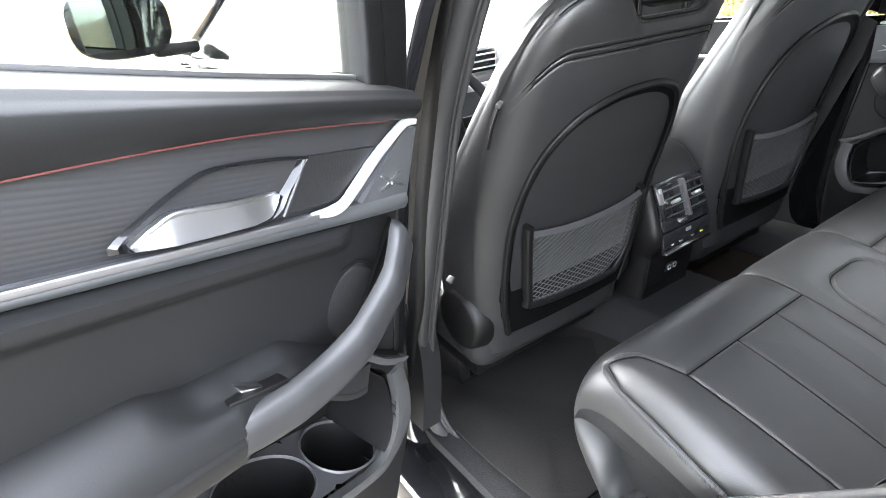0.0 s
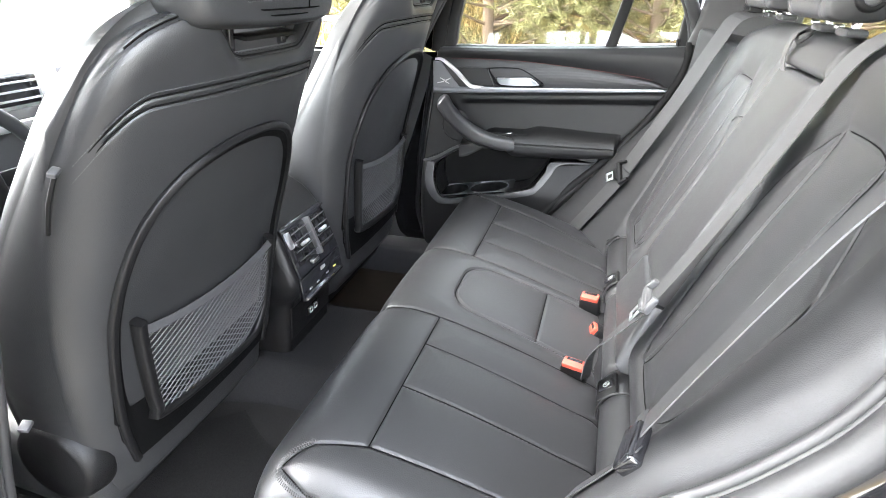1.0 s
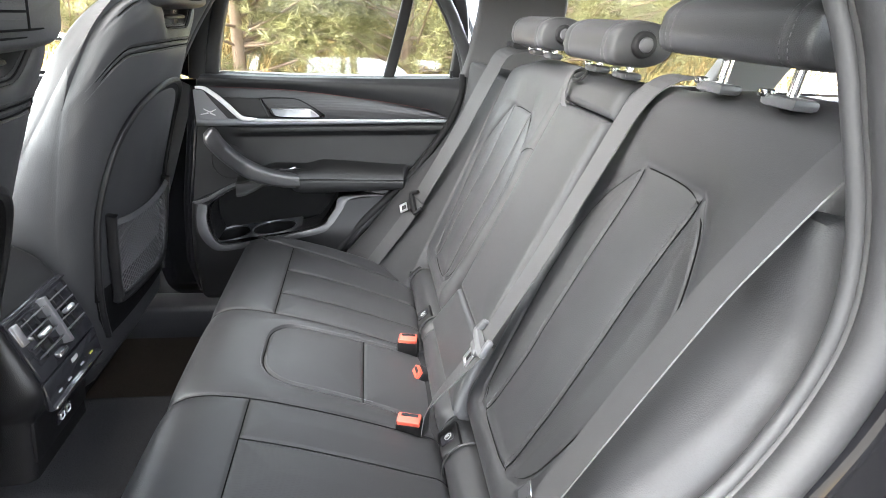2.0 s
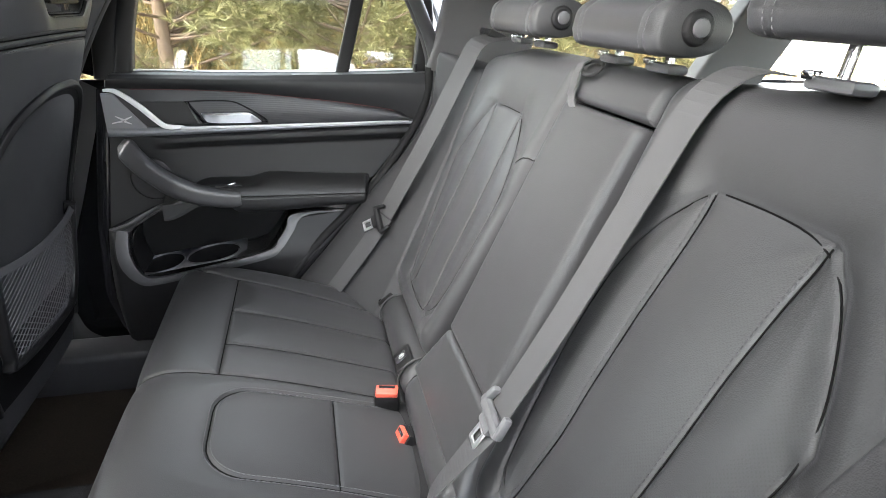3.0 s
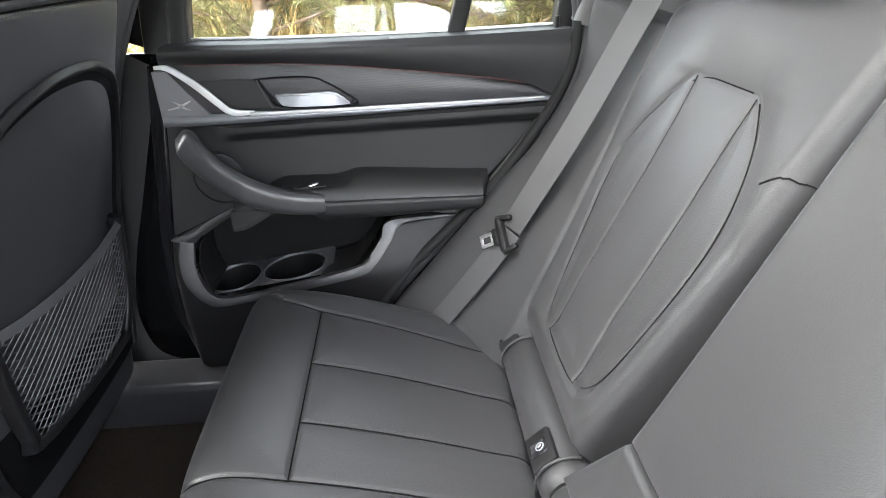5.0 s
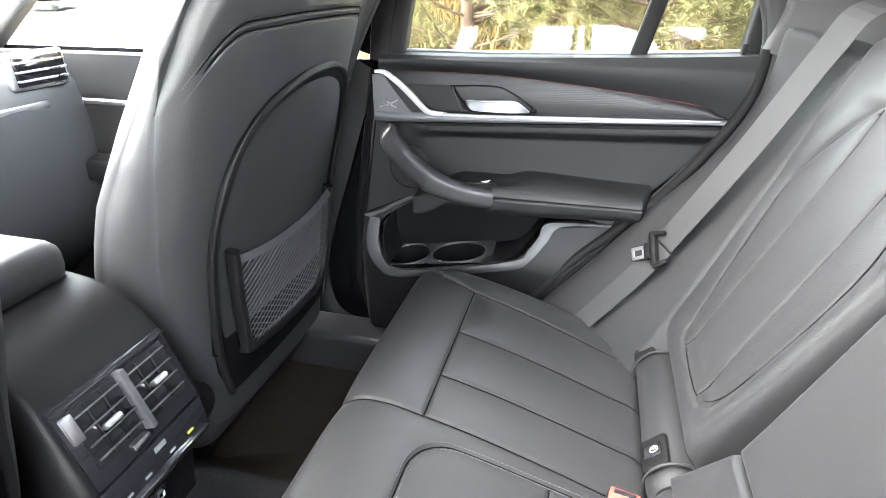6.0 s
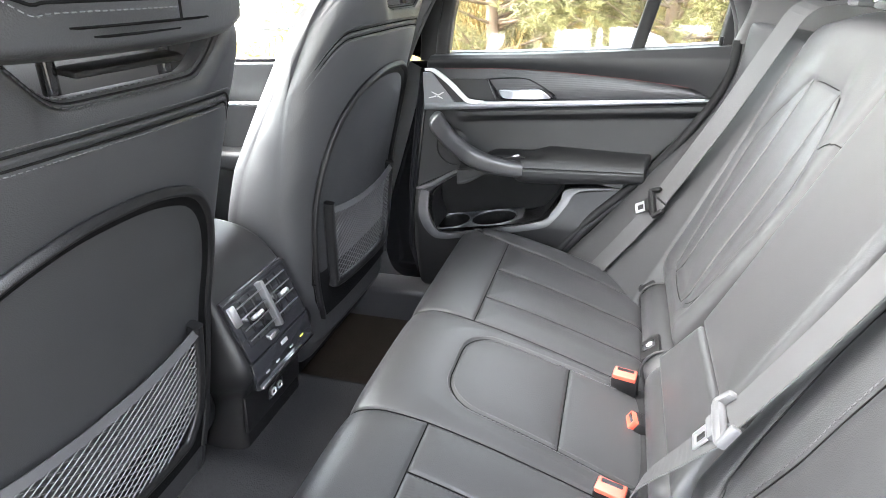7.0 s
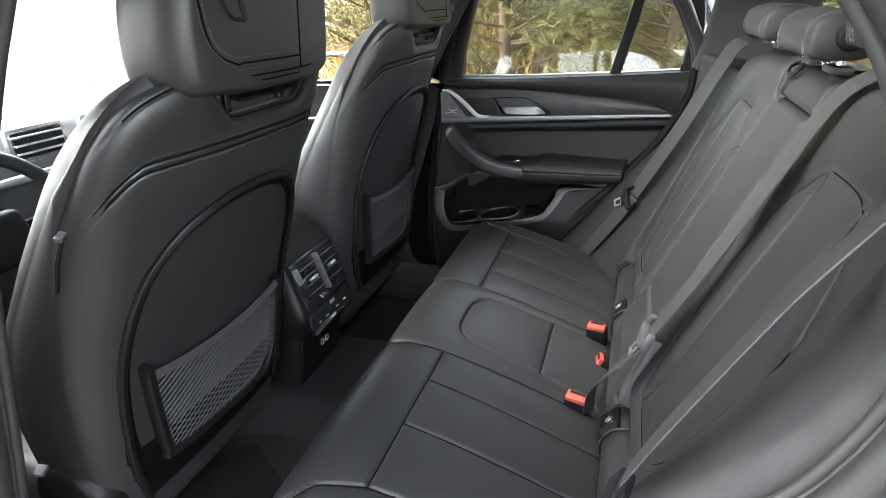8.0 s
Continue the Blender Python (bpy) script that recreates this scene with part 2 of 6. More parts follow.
def rbox(name, size, mat, parent=None, m=None, r=0.004, seg=2, label="", taper=None):
    bm = bmesh.new()
    bmesh.ops.create_cube(bm, size=1.0)
    for v in bm.verts:
        v.co = Vector((v.co.x * size[0], v.co.y * size[1], v.co.z * size[2]))
        if taper and v.co.z > 0:
            v.co.x *= taper[0]
            v.co.y *= taper[1]
    bmesh.ops.bevel(bm, geom=bm.edges[:], offset=r, segments=seg, affect="EDGES", profile=0.5)
    if m is not None:
        bm.transform(m)
    return part(name, bm, mat, parent, label)


def disc(name, r1, r2, h, mat, parent=None, m=None, seg=32, bevel=0.0, label=""):
    bm = bmesh.new()
    bmesh.ops.create_cone(bm, cap_ends=True, segments=seg, radius1=r1, radius2=r2, depth=h)
    if bevel:
        rim = [e for e in bm.edges if abs(abs(e.verts[0].co.z) - h / 2) < 1e-6 and abs(e.verts[0].co.z - e.verts[1].co.z) < 1e-6]
        bmesh.ops.bevel(bm, geom=rim, offset=bevel, segments=2, affect="EDGES", profile=0.5)
    if m is not None:
        bm.transform(m)
    return part(name, bm, mat, parent, label)


def grid_faces(nu, nv):
    i, j = np.meshgrid(np.arange(nu - 1), np.arange(nv - 1), indexing="ij")
    a = (i * nv + j).ravel()
    return np.stack([a, a + nv, a + nv + 1, a + 1], 1)


def shell(name, p, back, mat, parent=None, label="", flip=False):
    """A closed body: a grid of points p (nu, nv, 3) as the face and its rim carried by the vector back, then capped."""
    nu, nv = p.shape[:2]
    v, f = p.reshape(-1, 3), grid_faces(nu, nv).tolist()
    rim = [i * nv for i in range(nu)] + [(nu - 1) * nv + j for j in range(1, nv)] + [i * nv + nv - 1 for i in range(nu - 2, -1, -1)] + [j for j in range(nv - 2, 0, -1)]
    b = v[rim] + np.array(back, float)
    n0, k = len(v), len(rim)
    v = np.vstack([v, b])
    f += [(rim[i], n0 + i, n0 + (i + 1) % k, rim[(i + 1) % k]) for i in range(k)]
    f.append(tuple(n0 + i for i in range(k - 1, -1, -1)))
    if flip:
        f = [tuple(reversed(q)) for q in f]
    return solid(name, v, f, mat, parent, label)


def slab(name, p, q, mat, parent=None, flip=False):
    """A closed body between two grids of points of the same size."""
    nu, nv = p.shape[:2]
    g, n = grid_faces(nu, nv), nu * nv
    rim = [i * nv for i in range(nu)] + [(nu - 1) * nv + j for j in range(1, nv)] + [i * nv + nv - 1 for i in range(nu - 2, -1, -1)] + [j for j in range(nv - 2, 0, -1)]
    f = g.tolist() + (g[:, ::-1] + n).tolist() + [(a, n + a, n + b, b) for a, b in zip(rim, rim[1:] + rim[:1])]
    return solid(name, np.vstack([p.reshape(-1, 3), q.reshape(-1, 3)]), [tuple(reversed(k)) for k in f] if flip else f, mat, parent)


def repaint(ob, mat, test):
    """Gives mat to the faces whose centre passes the test."""
    ob.data.materials.append(mat)
    for q in ob.data.polygons:
        if test(*q.center):
            q.material_index = 1


def to_lines(x, y, lines):
    """Distance of the points (x, y) from the nearest of the polylines."""
    best = np.full(x.shape, 9.0)
    for line in lines:
        for (ax, ay), (bx, by) in zip(line[:-1], line[1:]):
            dx, dy = bx - ax, by - ay
            s = np.clip(((x - ax) * dx + (y - ay) * dy) / (dx * dx + dy * dy + 1e-12), 0, 1)
            best = np.minimum(best, np.hypot(x - ax - s * dx, y - ay - s * dy))
    return best


def padded(d, depth=0.006, width=0.005, puff=0.006, reach=0.035):
    """Relief of an upholstered panel from the distance to its seams."""
    return -depth * np.exp(-(d / width) ** 2) + puff * (1 - np.exp(-d / reach))


def stitches(name, path, normals, mat, parent, length=0.005, gap=0.0028, r=0.0008, lift=0.0004, cross=0.0):
    """A row of single thread stitches along a path."""
    p = np.array(path, float)
    total = np.linalg.norm(np.diff(p, axis=0), axis=1).sum()
    n = max(2, int(total / (length + gap)))
    q = even(p, 2 * n + 1)
    nn = even(normals, 2 * n + 1) if np.ndim(normals) == 2 else np.broadcast_to(np.array(normals, float), q.shape)
    v, f = [], []
    for i in range(n):
        a, up = q[2 * i], nn[2 * i]
        b = a + (q[2 * i + 2] - a) * (length / (length + gap))
        if cross:
            t = (b - a) / (np.linalg.norm(b - a) + 1e-12)
            s = np.cross(t, up)
            mid = (a + b) / 2
            a, b = mid - s * cross - t * cross * 0.35, mid + s * cross + t * cross * 0.35
        t = (b - a) / (np.linalg.norm(b - a) + 1e-12)
        s = np.cross(t, up)
        s /= np.linalg.norm(s) + 1e-12
        k = len(v)
        for e in (a, b):
            v += [e - s * r, e + up * (r + lift), e + s * r]
        f += [(k, k + 1, k + 4, k + 3), (k + 1, k + 2, k + 5, k + 4), (k, k + 3, k + 5, k + 2), (k, k + 2, k + 1), (k + 3, k + 4, k + 5)]
    return solid(name, v, f, mat, parent, smooth=False)


def smoothstep(a, b, x):
    s = np.clip((x - a) / (b - a), 0, 1)
    return s * s * (3 - 2 * s)


# ---- rear seat cushion ----
BENCH = thing("rear_bench_seat", "black leather rear bench with stitched cushion and split backrest", "car seat")


def seat_profile():
    """Front-to-back line of the cushion: rear edge, top, rounded front, front wall."""
    return curve([(0.012, 0.592), (0.030, 0.611), (0.08, 0.630), (0.16, 0.660), (0.26, 0.694), (0.35, 0.719), (0.42, 0.731), (0.462, 0.726), (0.488, 0.708), (0.500, 0.675), (0.494, 0.638), (0.470, 0.590), (0.440, 0.545), (0.420, 0.50)], 200)


PROFILE = seat_profile()
ARC = np.concatenate([[0], np.cumsum(np.linalg.norm(np.diff(PROFILE, axis=0), axis=1))])


def arc_of(y):
    """Arc length of the cushion's line at y on its top."""
    k = int(np.argmax(PROFILE[:, 0] > 0.47))
    return float(np.interp(y, PROFILE[:k, 0], ARC[:k]))


def cushion_point(a, s, w=0.0):
    """Place on the cushion: a across (arc length), s along the line, w out of it."""
    a, s, w = np.broadcast_arrays(np.asarray(a, float), np.asarray(s, float), np.asarray(w, float))
    y, z = np.interp(s, ARC, PROFILE[:, 0]), np.interp(s, ARC, PROFILE[:, 1])
    ty, tz = np.interp(s, ARC, np.gradient(PROFILE[:, 0], ARC)), np.interp(s, ARC, np.gradient(PROFILE[:, 1], ARC))
    flat, r = 0.565, 0.07
    over = np.clip(np.abs(a) - flat, 0, None)
    th = np.clip(over / r, 0, math.pi / 2)
    down = np.clip(over - r * math.pi / 2, 0, None)
    x = np.sign(a) * (np.minimum(np.abs(a), flat) + r * np.sin(th) - 0.5 * np.clip(down - 0.015, 0, 0.12))
    drop = r * (1 - np.cos(th)) + down
    ox, oz = np.sign(a) * np.sin(th), np.cos(th)
    return np.stack([x + ox * w, y - tz * oz * w, z - drop + ty * oz * w], -1)


def cushion_normal(a, s):
    p = cushion_point(a, s)
    n = cushion_point(a, s, 0.001) - p
    return n / (np.linalg.norm(n, axis=-1)[..., None] + 1e-12)


S_SEAM, S_REAR, S_END = arc_of(0.355), arc_of(0.03), float(ARC[-1])
S_TIP, S_MID = arc_of(0.352), arc_of(0.158)
INSERT_F, INSERT_R = (0.150, 0.250, 0.380, 0.528), (0.152, 0.254, 0.378, 0.503)
cushion_seams = []
for sg in (1, -1):
    cushion_seams.append([(sg * INSERT_F[0], S_SEAM), (sg * INSERT_F[3], S_SEAM)])
    for f0, r0 in zip(INSERT_F, INSERT_R):
        cushion_seams.append([(sg * f0, S_SEAM), (sg * r0, 0.0)])
    cushion_seams.append([(sg * 0.150, S_SEAM), (sg * 0.153, S_SEAM + 0.09), (sg * 0.155, S_END)])
    cushion_seams.append([(sg * INSERT_F[3], S_SEAM), (sg * 0.555, S_SEAM + 0.075), (sg * 0.60, S_SEAM + 0.11), (sg * 0.63, S_SEAM + 0.06), (sg * 0.645, S_SEAM - 0.1), (sg * 0.65, 0.0)])
u_shape = [(-0.118, 0.0), (-0.108, S_MID), (-0.102, S_TIP - 0.065)]
u_shape += [(-0.102 + 0.065 * (1 - math.cos(q)), S_TIP - 0.065 + 0.065 * math.sin(q)) for q in np.linspace(0.2, math.pi / 2, 7)]
u_shape += [(-x, y) for x, y in reversed(u_shape)]
u_shape = [(x + 0.010, y) for x, y in u_shape]
cushion_seams.append(u_shape)
cushion_seams.append([(-0.098, S_MID), (0.118, S_MID)])


def rear_cushion():
    seat = BENCH
    pads = []
    wide = 0.565 + 0.07 * math.pi / 2 + 0.13
    for name, a0, a1, na in (("outer_pad", -wide, -0.152, 270), ("centre_pad", -0.152, 0.152, 120), ("outer_pad", 0.152, wide, 270)):
        a, s = np.meshgrid(np.linspace(a0, a1, na), np.linspace(0, S_END, 280), indexing="ij")
        d = to_lines(a, s, cushion_seams)
        p = cushion_point(a, s, padded(d, 0.0026, 0.0034, 0.0060, 0.028))
        pads.append(shell(name, p, (0, -0.06, -0.10), LEATHER, seat))
    for line in cushion_seams:
        row = even(line, max(8, int(30 * len(line))))
        at = pads[1] if abs(row[:, 0]).max() < 0.13 else pads[0 if row[:, 0].mean() < 0 else 2]
        tube("seam", cushion_point(row[:, 0], row[:, 1], -0.0016), 0.0011, SEAM, at, 5)
    for k in (0, 2):
        repaint(pads[k], PERFORATED, lambda x, y, z: 0.03 < y < 0.35 and z > 0.62 and np.interp(y, [0.03, 0.355], [INSERT_R[1], INSERT_F[1]]) < abs(x) < np.interp(y, [0.03, 0.355], [INSERT_R[2], INSERT_F[2]]))
    for sg in (1, -1):
        for off in (-0.0045, 0.0045):
            row = np.array([(sg * (x + off), y) for x, y in ((0.555, S_SEAM + 0.075), (0.60, S_SEAM + 0.108), (0.632, S_SEAM + 0.055), (0.648, S_SEAM - 0.1), (0.652, 0.05))])
            row = even(curve(row, 60), 120)
            stitches("stitching", cushion_point(row[:, 0], row[:, 1], 0.004), cushion_normal(row[:, 0], row[:, 1]), THREAD_DARK, pads[0 if sg < 0 else 2], 0.0022, 0.0014, 0.0007, 0.0004, 0.0030)
        for k in (1, 2):
            row = even([(sg * (INSERT_F[k] + 0.005), S_SEAM - 0.006), (sg * (INSERT_R[k] + 0.005), 0.01)], 80)
            stitches("stitching", cushion_point(row[:, 0], row[:, 1], 0.001), cushion_normal(row[:, 0], row[:, 1]), THREAD_DARK, pads[0 if sg < 0 else 2], 0.004, 0.003, 0.0006)
    for off in (-0.005, 0.005):
        row = even([(0.010 + (x - 0.010) * (1 + off / 0.105), y + off * (1.0 if y > S_TIP - 0.06 else 0.0)) for x, y in u_shape], 260)
        stitches("stitching", cushion_point(row[:, 0], row[:, 1], 0.0022), cushion_normal(row[:, 0], row[:, 1]), THREAD, pads[1], 0.0045, 0.0028, 0.0007)
    return seat


rear_cushion()

# ---- rear backrest ----
BACK_O, BACK_V, BACK_W = np.array((0, -0.0276, 0.6886)), np.array((0, -0.4058, 0.9140)), np.array((0, 0.9140, 0.4058))


def back_v(z):
    return (z - 0.70) / 0.914


def back_point(x, v, w=0.0):
    x, v, w = np.broadcast_arrays(np.asarray(x, float), np.asarray(v, float), np.asarray(w, float))
    return BACK_O + v[..., None] * BACK_V + w[..., None] * BACK_W + x[..., None] * np.array((1.0, 0, 0))


def pad_point(x, v, w=0.0):
    """The same, 28 mm further out: pads and belts in front of the backrest."""
    return back_point(x, v, np.asarray(w, float) + 0.028)


def outer_insert(sg):
    """Seam lines of an outer backrest, as (x, v) lines: the insert, its two darts, the wing and bolster creases."""
    rise = -0.010 if sg > 0 else 0.010
    m = lambda pts: [(sg * x, v + rise * min(1.0, v / 0.4)) for x, v in pts]
    return [
        m([(0.272, 0.519), (0.345, 0.520), (0.415, 0.519), (0.424, 0.514), (0.448, 0.484), (0.478, 0.430), (0.500, 0.375), (0.488, 0.30), (0.466, 0.20), (0.446, 0.125), (0.428, 0.078), (0.405, 0.067), (0.32, 0.064), (0.232, 0.066), (0.214, 0.088), (0.200, 0.165), (0.188, 0.28), (0.187, 0.335), (0.190, 0.375), (0.203, 0.425), (0.222, 0.465), (0.250, 0.502), (0.272, 0.519)]),
        m([(0.415, 0.519), (0.407, 0.455), (0.402, 0.38), (0.401, 0.28), (0.398, 0.19), (0.386, 0.067)]),
        m([(0.272, 0.519), (0.272, 0.455), (0.267, 0.36), (0.266, 0.26), (0.268, 0.19), (0.256, 0.067)]),
        m([(0.128, 0.462), (0.150, 0.456), (0.168, 0.440)]),
    ]


def outer_back(sg):
    n, k = 220, 260
    v = np.linspace(-0.005, 0.72 if sg > 0 else 0.745, k)
    x_in = 0.118 + 0.058 * (1 - np.clip(v / 0.6, 0, 1))
    x_out = np.interp(v, [0, 0.1, 0.45, 0.6, 0.7], [0.495, 0.51, 0.56, 0.575 if sg > 0 else 0.60, 0.575 if sg > 0 else 0.63])
    q = np.linspace(0, 1, n)
    x = x_in[None] + (x_out - x_in)[None] * q[:, None]
    vv = np.broadcast_to(v[None], x.shape).copy()
    lines = outer_insert(sg)
    d = to_lines(sg * x, vv, lines[:3])
    w = 0.012 + padded(d, 0.0022, 0.0034, 0.0055, 0.026)
    inside = smoothstep(0.055, -0.01, np.abs(x - 0.335) - np.interp(vv, [0.06, 0.15, 0.36, 0.5, 0.515], [0.10, 0.125, 0.15, 0.09, 0.072])) * smoothstep(0.05, 0.09, vv) * smoothstep(0.58, 0.50, vv)
    w += 0.009 * (1 - inside)
    inner, outer = (x - x_in[None]) / 0.028, (x_out[None] - x) / 0.03
    w -= 0.036 * (1 - np.sqrt(1 - (1 - np.clip(inner, 0, 1)) ** 2))
    w -= 0.030 * (1 - np.sqrt(1 - (1 - np.clip(outer, 0, 1)) ** 2))
    top = 0.645 - 0.035 * smoothstep(0.35, 0.6, x) if sg > 0 else 0.648 + 0.022 * smoothstep(0.22, 0.42, x)
    over = np.clip(vv - (top - 0.05), 0, None)
    th = np.clip(over / 0.05, 0, math.pi * 0.5)
    vq = np.where(over > 0, top - 0.05 + 0.05 * np.sin(th), vv)
    w = w - 0.05 * (1 - np.cos(th)) - np.clip(over - 0.05 * math.pi / 2, 0, None)
    w -= 0.055 * (1 - np.sqrt(1 - (1 - np.clip((vv + 0.005) / 0.07, 0, 1)) ** 2))
    return back_point(sg * x, vq, w), lines


def back_at(sg, p, row):
    """Places on the padded face nearest to the (x, v) points of a seam."""
    flat = p.reshape(-1, 3)
    xs, vs = flat[:, 0], (flat - BACK_O) @ BACK_V
    q = np.array([flat[np.argmin((xs - x) ** 2 + (vs - v) ** 2)] for x, v in row])
    q[:, 0] = np.array(row)[:, 0]
    pad = np.vstack([q[:1]] * 3 + [q] + [q[-1:]] * 3)
    return sum(pad[i:i + len(q)] for i in range(7)) / 7 + BACK_W * 0.0006


def rear_backrest(sg):
    p, lines = outer_back(sg)
    rest = shell("outer_backrest", p, (0, -0.07, -0.01), LEATHER, BENCH, flip=sg < 0)
    edge_out, edge_in = curve(lines[1], 40), curve(lines[2], 40)

    def punched(x, y, z):
        v = back_v(z)
        if not (0.07 < v < 0.51):
            return False
        xo, xi = abs(np.interp(v, edge_out[::-1, 1], edge_out[::-1, 0])), abs(np.interp(v, edge_in[::-1, 1], edge_in[::-1, 0]))
        hi, lo = np.interp(v, [0.07, 0.2, 0.30, 0.375, 0.43, 0.514], [0.425, 0.466, 0.488, 0.50, 0.478, 0.424]), np.interp(v, [0.07, 0.165, 0.28, 0.375, 0.465, 0.514], [0.22, 0.200, 0.188, 0.190, 0.222, 0.265])
        return max(xo, hi - 0.040) < abs(x) < hi - 0.003 or xo - 0.040 < abs(x) < xo - 0.003 or max(lo + 0.003, xi - 0.045) < abs(x) < xi - 0.003

    repaint(rest, PERFORATED, punched)
    for line in lines[:4 if sg > 0 else 3]:
        row = even(line, 90)
        tube("seam", back_at(sg, p, row), 0.0010, SEAM, rest, 5)
    for line in lines[1:3]:
        row = even(curve(line, 60), 60)
        stitches("stitching", back_at(sg, p, row - (sg * 0.005, 0)), BACK_W, THREAD_DARK, rest, 0.004, 0.003, 0.0006)
    return rest


rear_backrest(1)
rear_backrest(-1)


def centre_backrest():
    rest = BENCH
    for name, v0, v1, x0, x1, lift in (("centre_panel", 0.122, 0.562, 0.112, 0.112, 0.03), ("top_block", 0.566, 0.70, 0.122, 0.122, 0.031), ("lower_block", -0.01, 0.118, 0.170, 0.117, 0.028)):
        n, k = 60, 100
        q, v = np.meshgrid(np.linspace(-1, 1, n), np.linspace(v0, v1, k), indexing="ij")
        half = x0 + (x1 - x0) * (v - v0) / (v1 - v0)
        x = q * half - 0.020 + 0.012 * smoothstep(0.1, 0.56, v)
        e = np.minimum(np.minimum((1 - np.abs(q)) * half, v - v0), np.where(name == "top_block", 9, v1 - v))
        w = lift + 0.004 * (1 - np.exp(-e / 0.03)) - 0.012 * (1 - np.sqrt(1 - (1 - np.clip(e / 0.012, 0, 1)) ** 2))
        vq = v
        if name == "top_block":
            over = np.clip(v - 0.60, 0, None)
            th = np.clip(over / 0.04, 0, math.pi / 2)
            vq = np.where(over > 0, 0.60 + 0.04 * np.sin(th), v)
            w = w - 0.04 * (1 - np.cos(th)) - np.clip(over - 0.04 * math.pi / 2, 0, None)
        shell(name, back_point(x, vq, w), (0, -0.07, -0.02), LEATHER, rest)
    ring = [(0.052 + 0.028 * math.cos(q), 0.615 + 0.012 * math.sin(q)) for q in np.linspace(0, 2 * math.pi, 28, endpoint=False)]
    v, f = sweep([back_point(x, y, 0.043 - 0.5 * max(0, y - 0.612)) for x, y in ring], round_profile(0.0040, 8, 0.7), BACK_W, True)
    solid("release_loop", v, f, PLASTIC, rest)
    v, f = sweep([back_point(0.078 - 0.002 * i, y, w) for i, (y, w) in enumerate(((0.628, 0.036), (0.615, 0.047), (0.60, 0.048), (0.575, 0.043), (0.560, 0.036), (0.552, 0.028)))], box_profile(0.018, 0.0025), BACK_W)
    solid("pull_strap", v, f, WEB, rest)
    return rest


centre_backrest()


def side_bolster(sg):
    """The fixed pad between backrest and door opening, wrapping forward over the wheel arch."""
    n, k = 70, 110
    v = np.linspace(-0.24, 0.56, k)
    x_in = np.interp(v, [-0.24, -0.05, 0.1, 0.45, 0.6], [0.465, 0.455, 0.468, 0.522, 0.538])
    x_out = np.interp(v, [-0.24, 0.0, 0.4, 0.52, 0.56], [0.712, 0.708, 0.700, 0.694, 0.690]) - (0.046 if sg < 0 else 0)
    q = np.linspace(0, 1, n)[:, None]
    x = x_in + (x_out - x_in) * q
    fore = np.interp(v, [-0.24, -0.133, -0.052, 0.06, 0.172, 0.27, 0.352, 0.431, 0.483, 0.56], [0.205, 0.185, 0.160, 0.130, 0.102, 0.070, 0.050, 0.050, 0.068, 0.098])
    if sg < 0:
        fore = np.interp(v, [-0.24, 0.0, 0.184, 0.30, 0.37, 0.43, 0.47, 0.52, 0.56], [0.12, 0.10, 0.066, 0.028, 0.008, 0.0, 0.006, 0.034, 0.062])
    w = -0.004 + fore * (smoothstep(-0.15, 0.9, q) if sg < 0 else smoothstep(0.0, 1.05, q)) + 0.010 * np.sin(q * math.pi)
    w = w - 0.055 * smoothstep(0.10, 0.0, q) - 0.035 * (1 - np.sqrt(1 - (1 - np.clip((1 - q) / 0.22, 0, 1)) ** 2)) - 0.02 * (1 - np.sqrt(1 - (1 - np.clip((0.56 - v) / 0.02, 0, 1)) ** 2))
    shell("side_bolster", pad_point(sg * x, np.broadcast_to(v, x.shape), w), (0, -0.10, -0.02), BOLSTER, BENCH, flip=sg < 0)


side_bolster(-1)
side_bolster(1)


def lower_roll():
    """The padded roll in the gap between cushion and backrest, with child-seat anchor covers."""
    roll = BENCH
    for x0, x1 in ((-0.53, -0.16), (-0.155, 0.155), (0.16, 0.53)):
        xs = np.linspace(x0, x1, 40)
        r = 0.043 - 0.010 * np.exp(-np.minimum(xs - x0, x1 - xs) / 0.008)
        v, f = sweep([(x, -0.024, 0.632) for x in xs], round_profile(1.0, 24, 1.1), (0, 0, 1), scale=r)
        solid("roll_pad", v, f, LEATHER, roll)
    for x in (-0.495, -0.218, 0.218, 0.495):
        m = pose(x, 0.0075, 0.6640, 45)
        cover = rbox("anchor_cover", (0.062, 0.012, 0.046), PLASTIC, roll, m, 0.005)
        v, f = sweep([(x + s * 0.034, -0.024 + 0.048 * math.cos(q), 0.632 + 0.053 * math.sin(q)) for s in (-1,) for q in np.linspace(-0.3, 1.9, 14)], round_profile(0.0024, 6), (1, 0, 0))
        solid("cover_edge", v, f, LEATHER, roll)
        rbox("tag", (0.024, 0.002, 0.030), GLOSS, cover, m @ pose(0, 0.0072, 0.0), 0.0008, 1)
        v, f = sweep([m @ Vector((0.0055 * math.cos(q), 0.0088, 0.003 + 0.007 * math.sin(q))) for q in np.linspace(0, 2 * math.pi, 16, endpoint=False)], round_profile(0.001, 5), (0, 1, 0), True)
        solid("tag_mark", v, f, WHITE, cover)
        rbox("tag_mark", (0.003, 0.001, 0.007), WHITE, cover, m @ pose(0.001, 0.0088, 0.003), 0.0003, 1)


lower_roll()


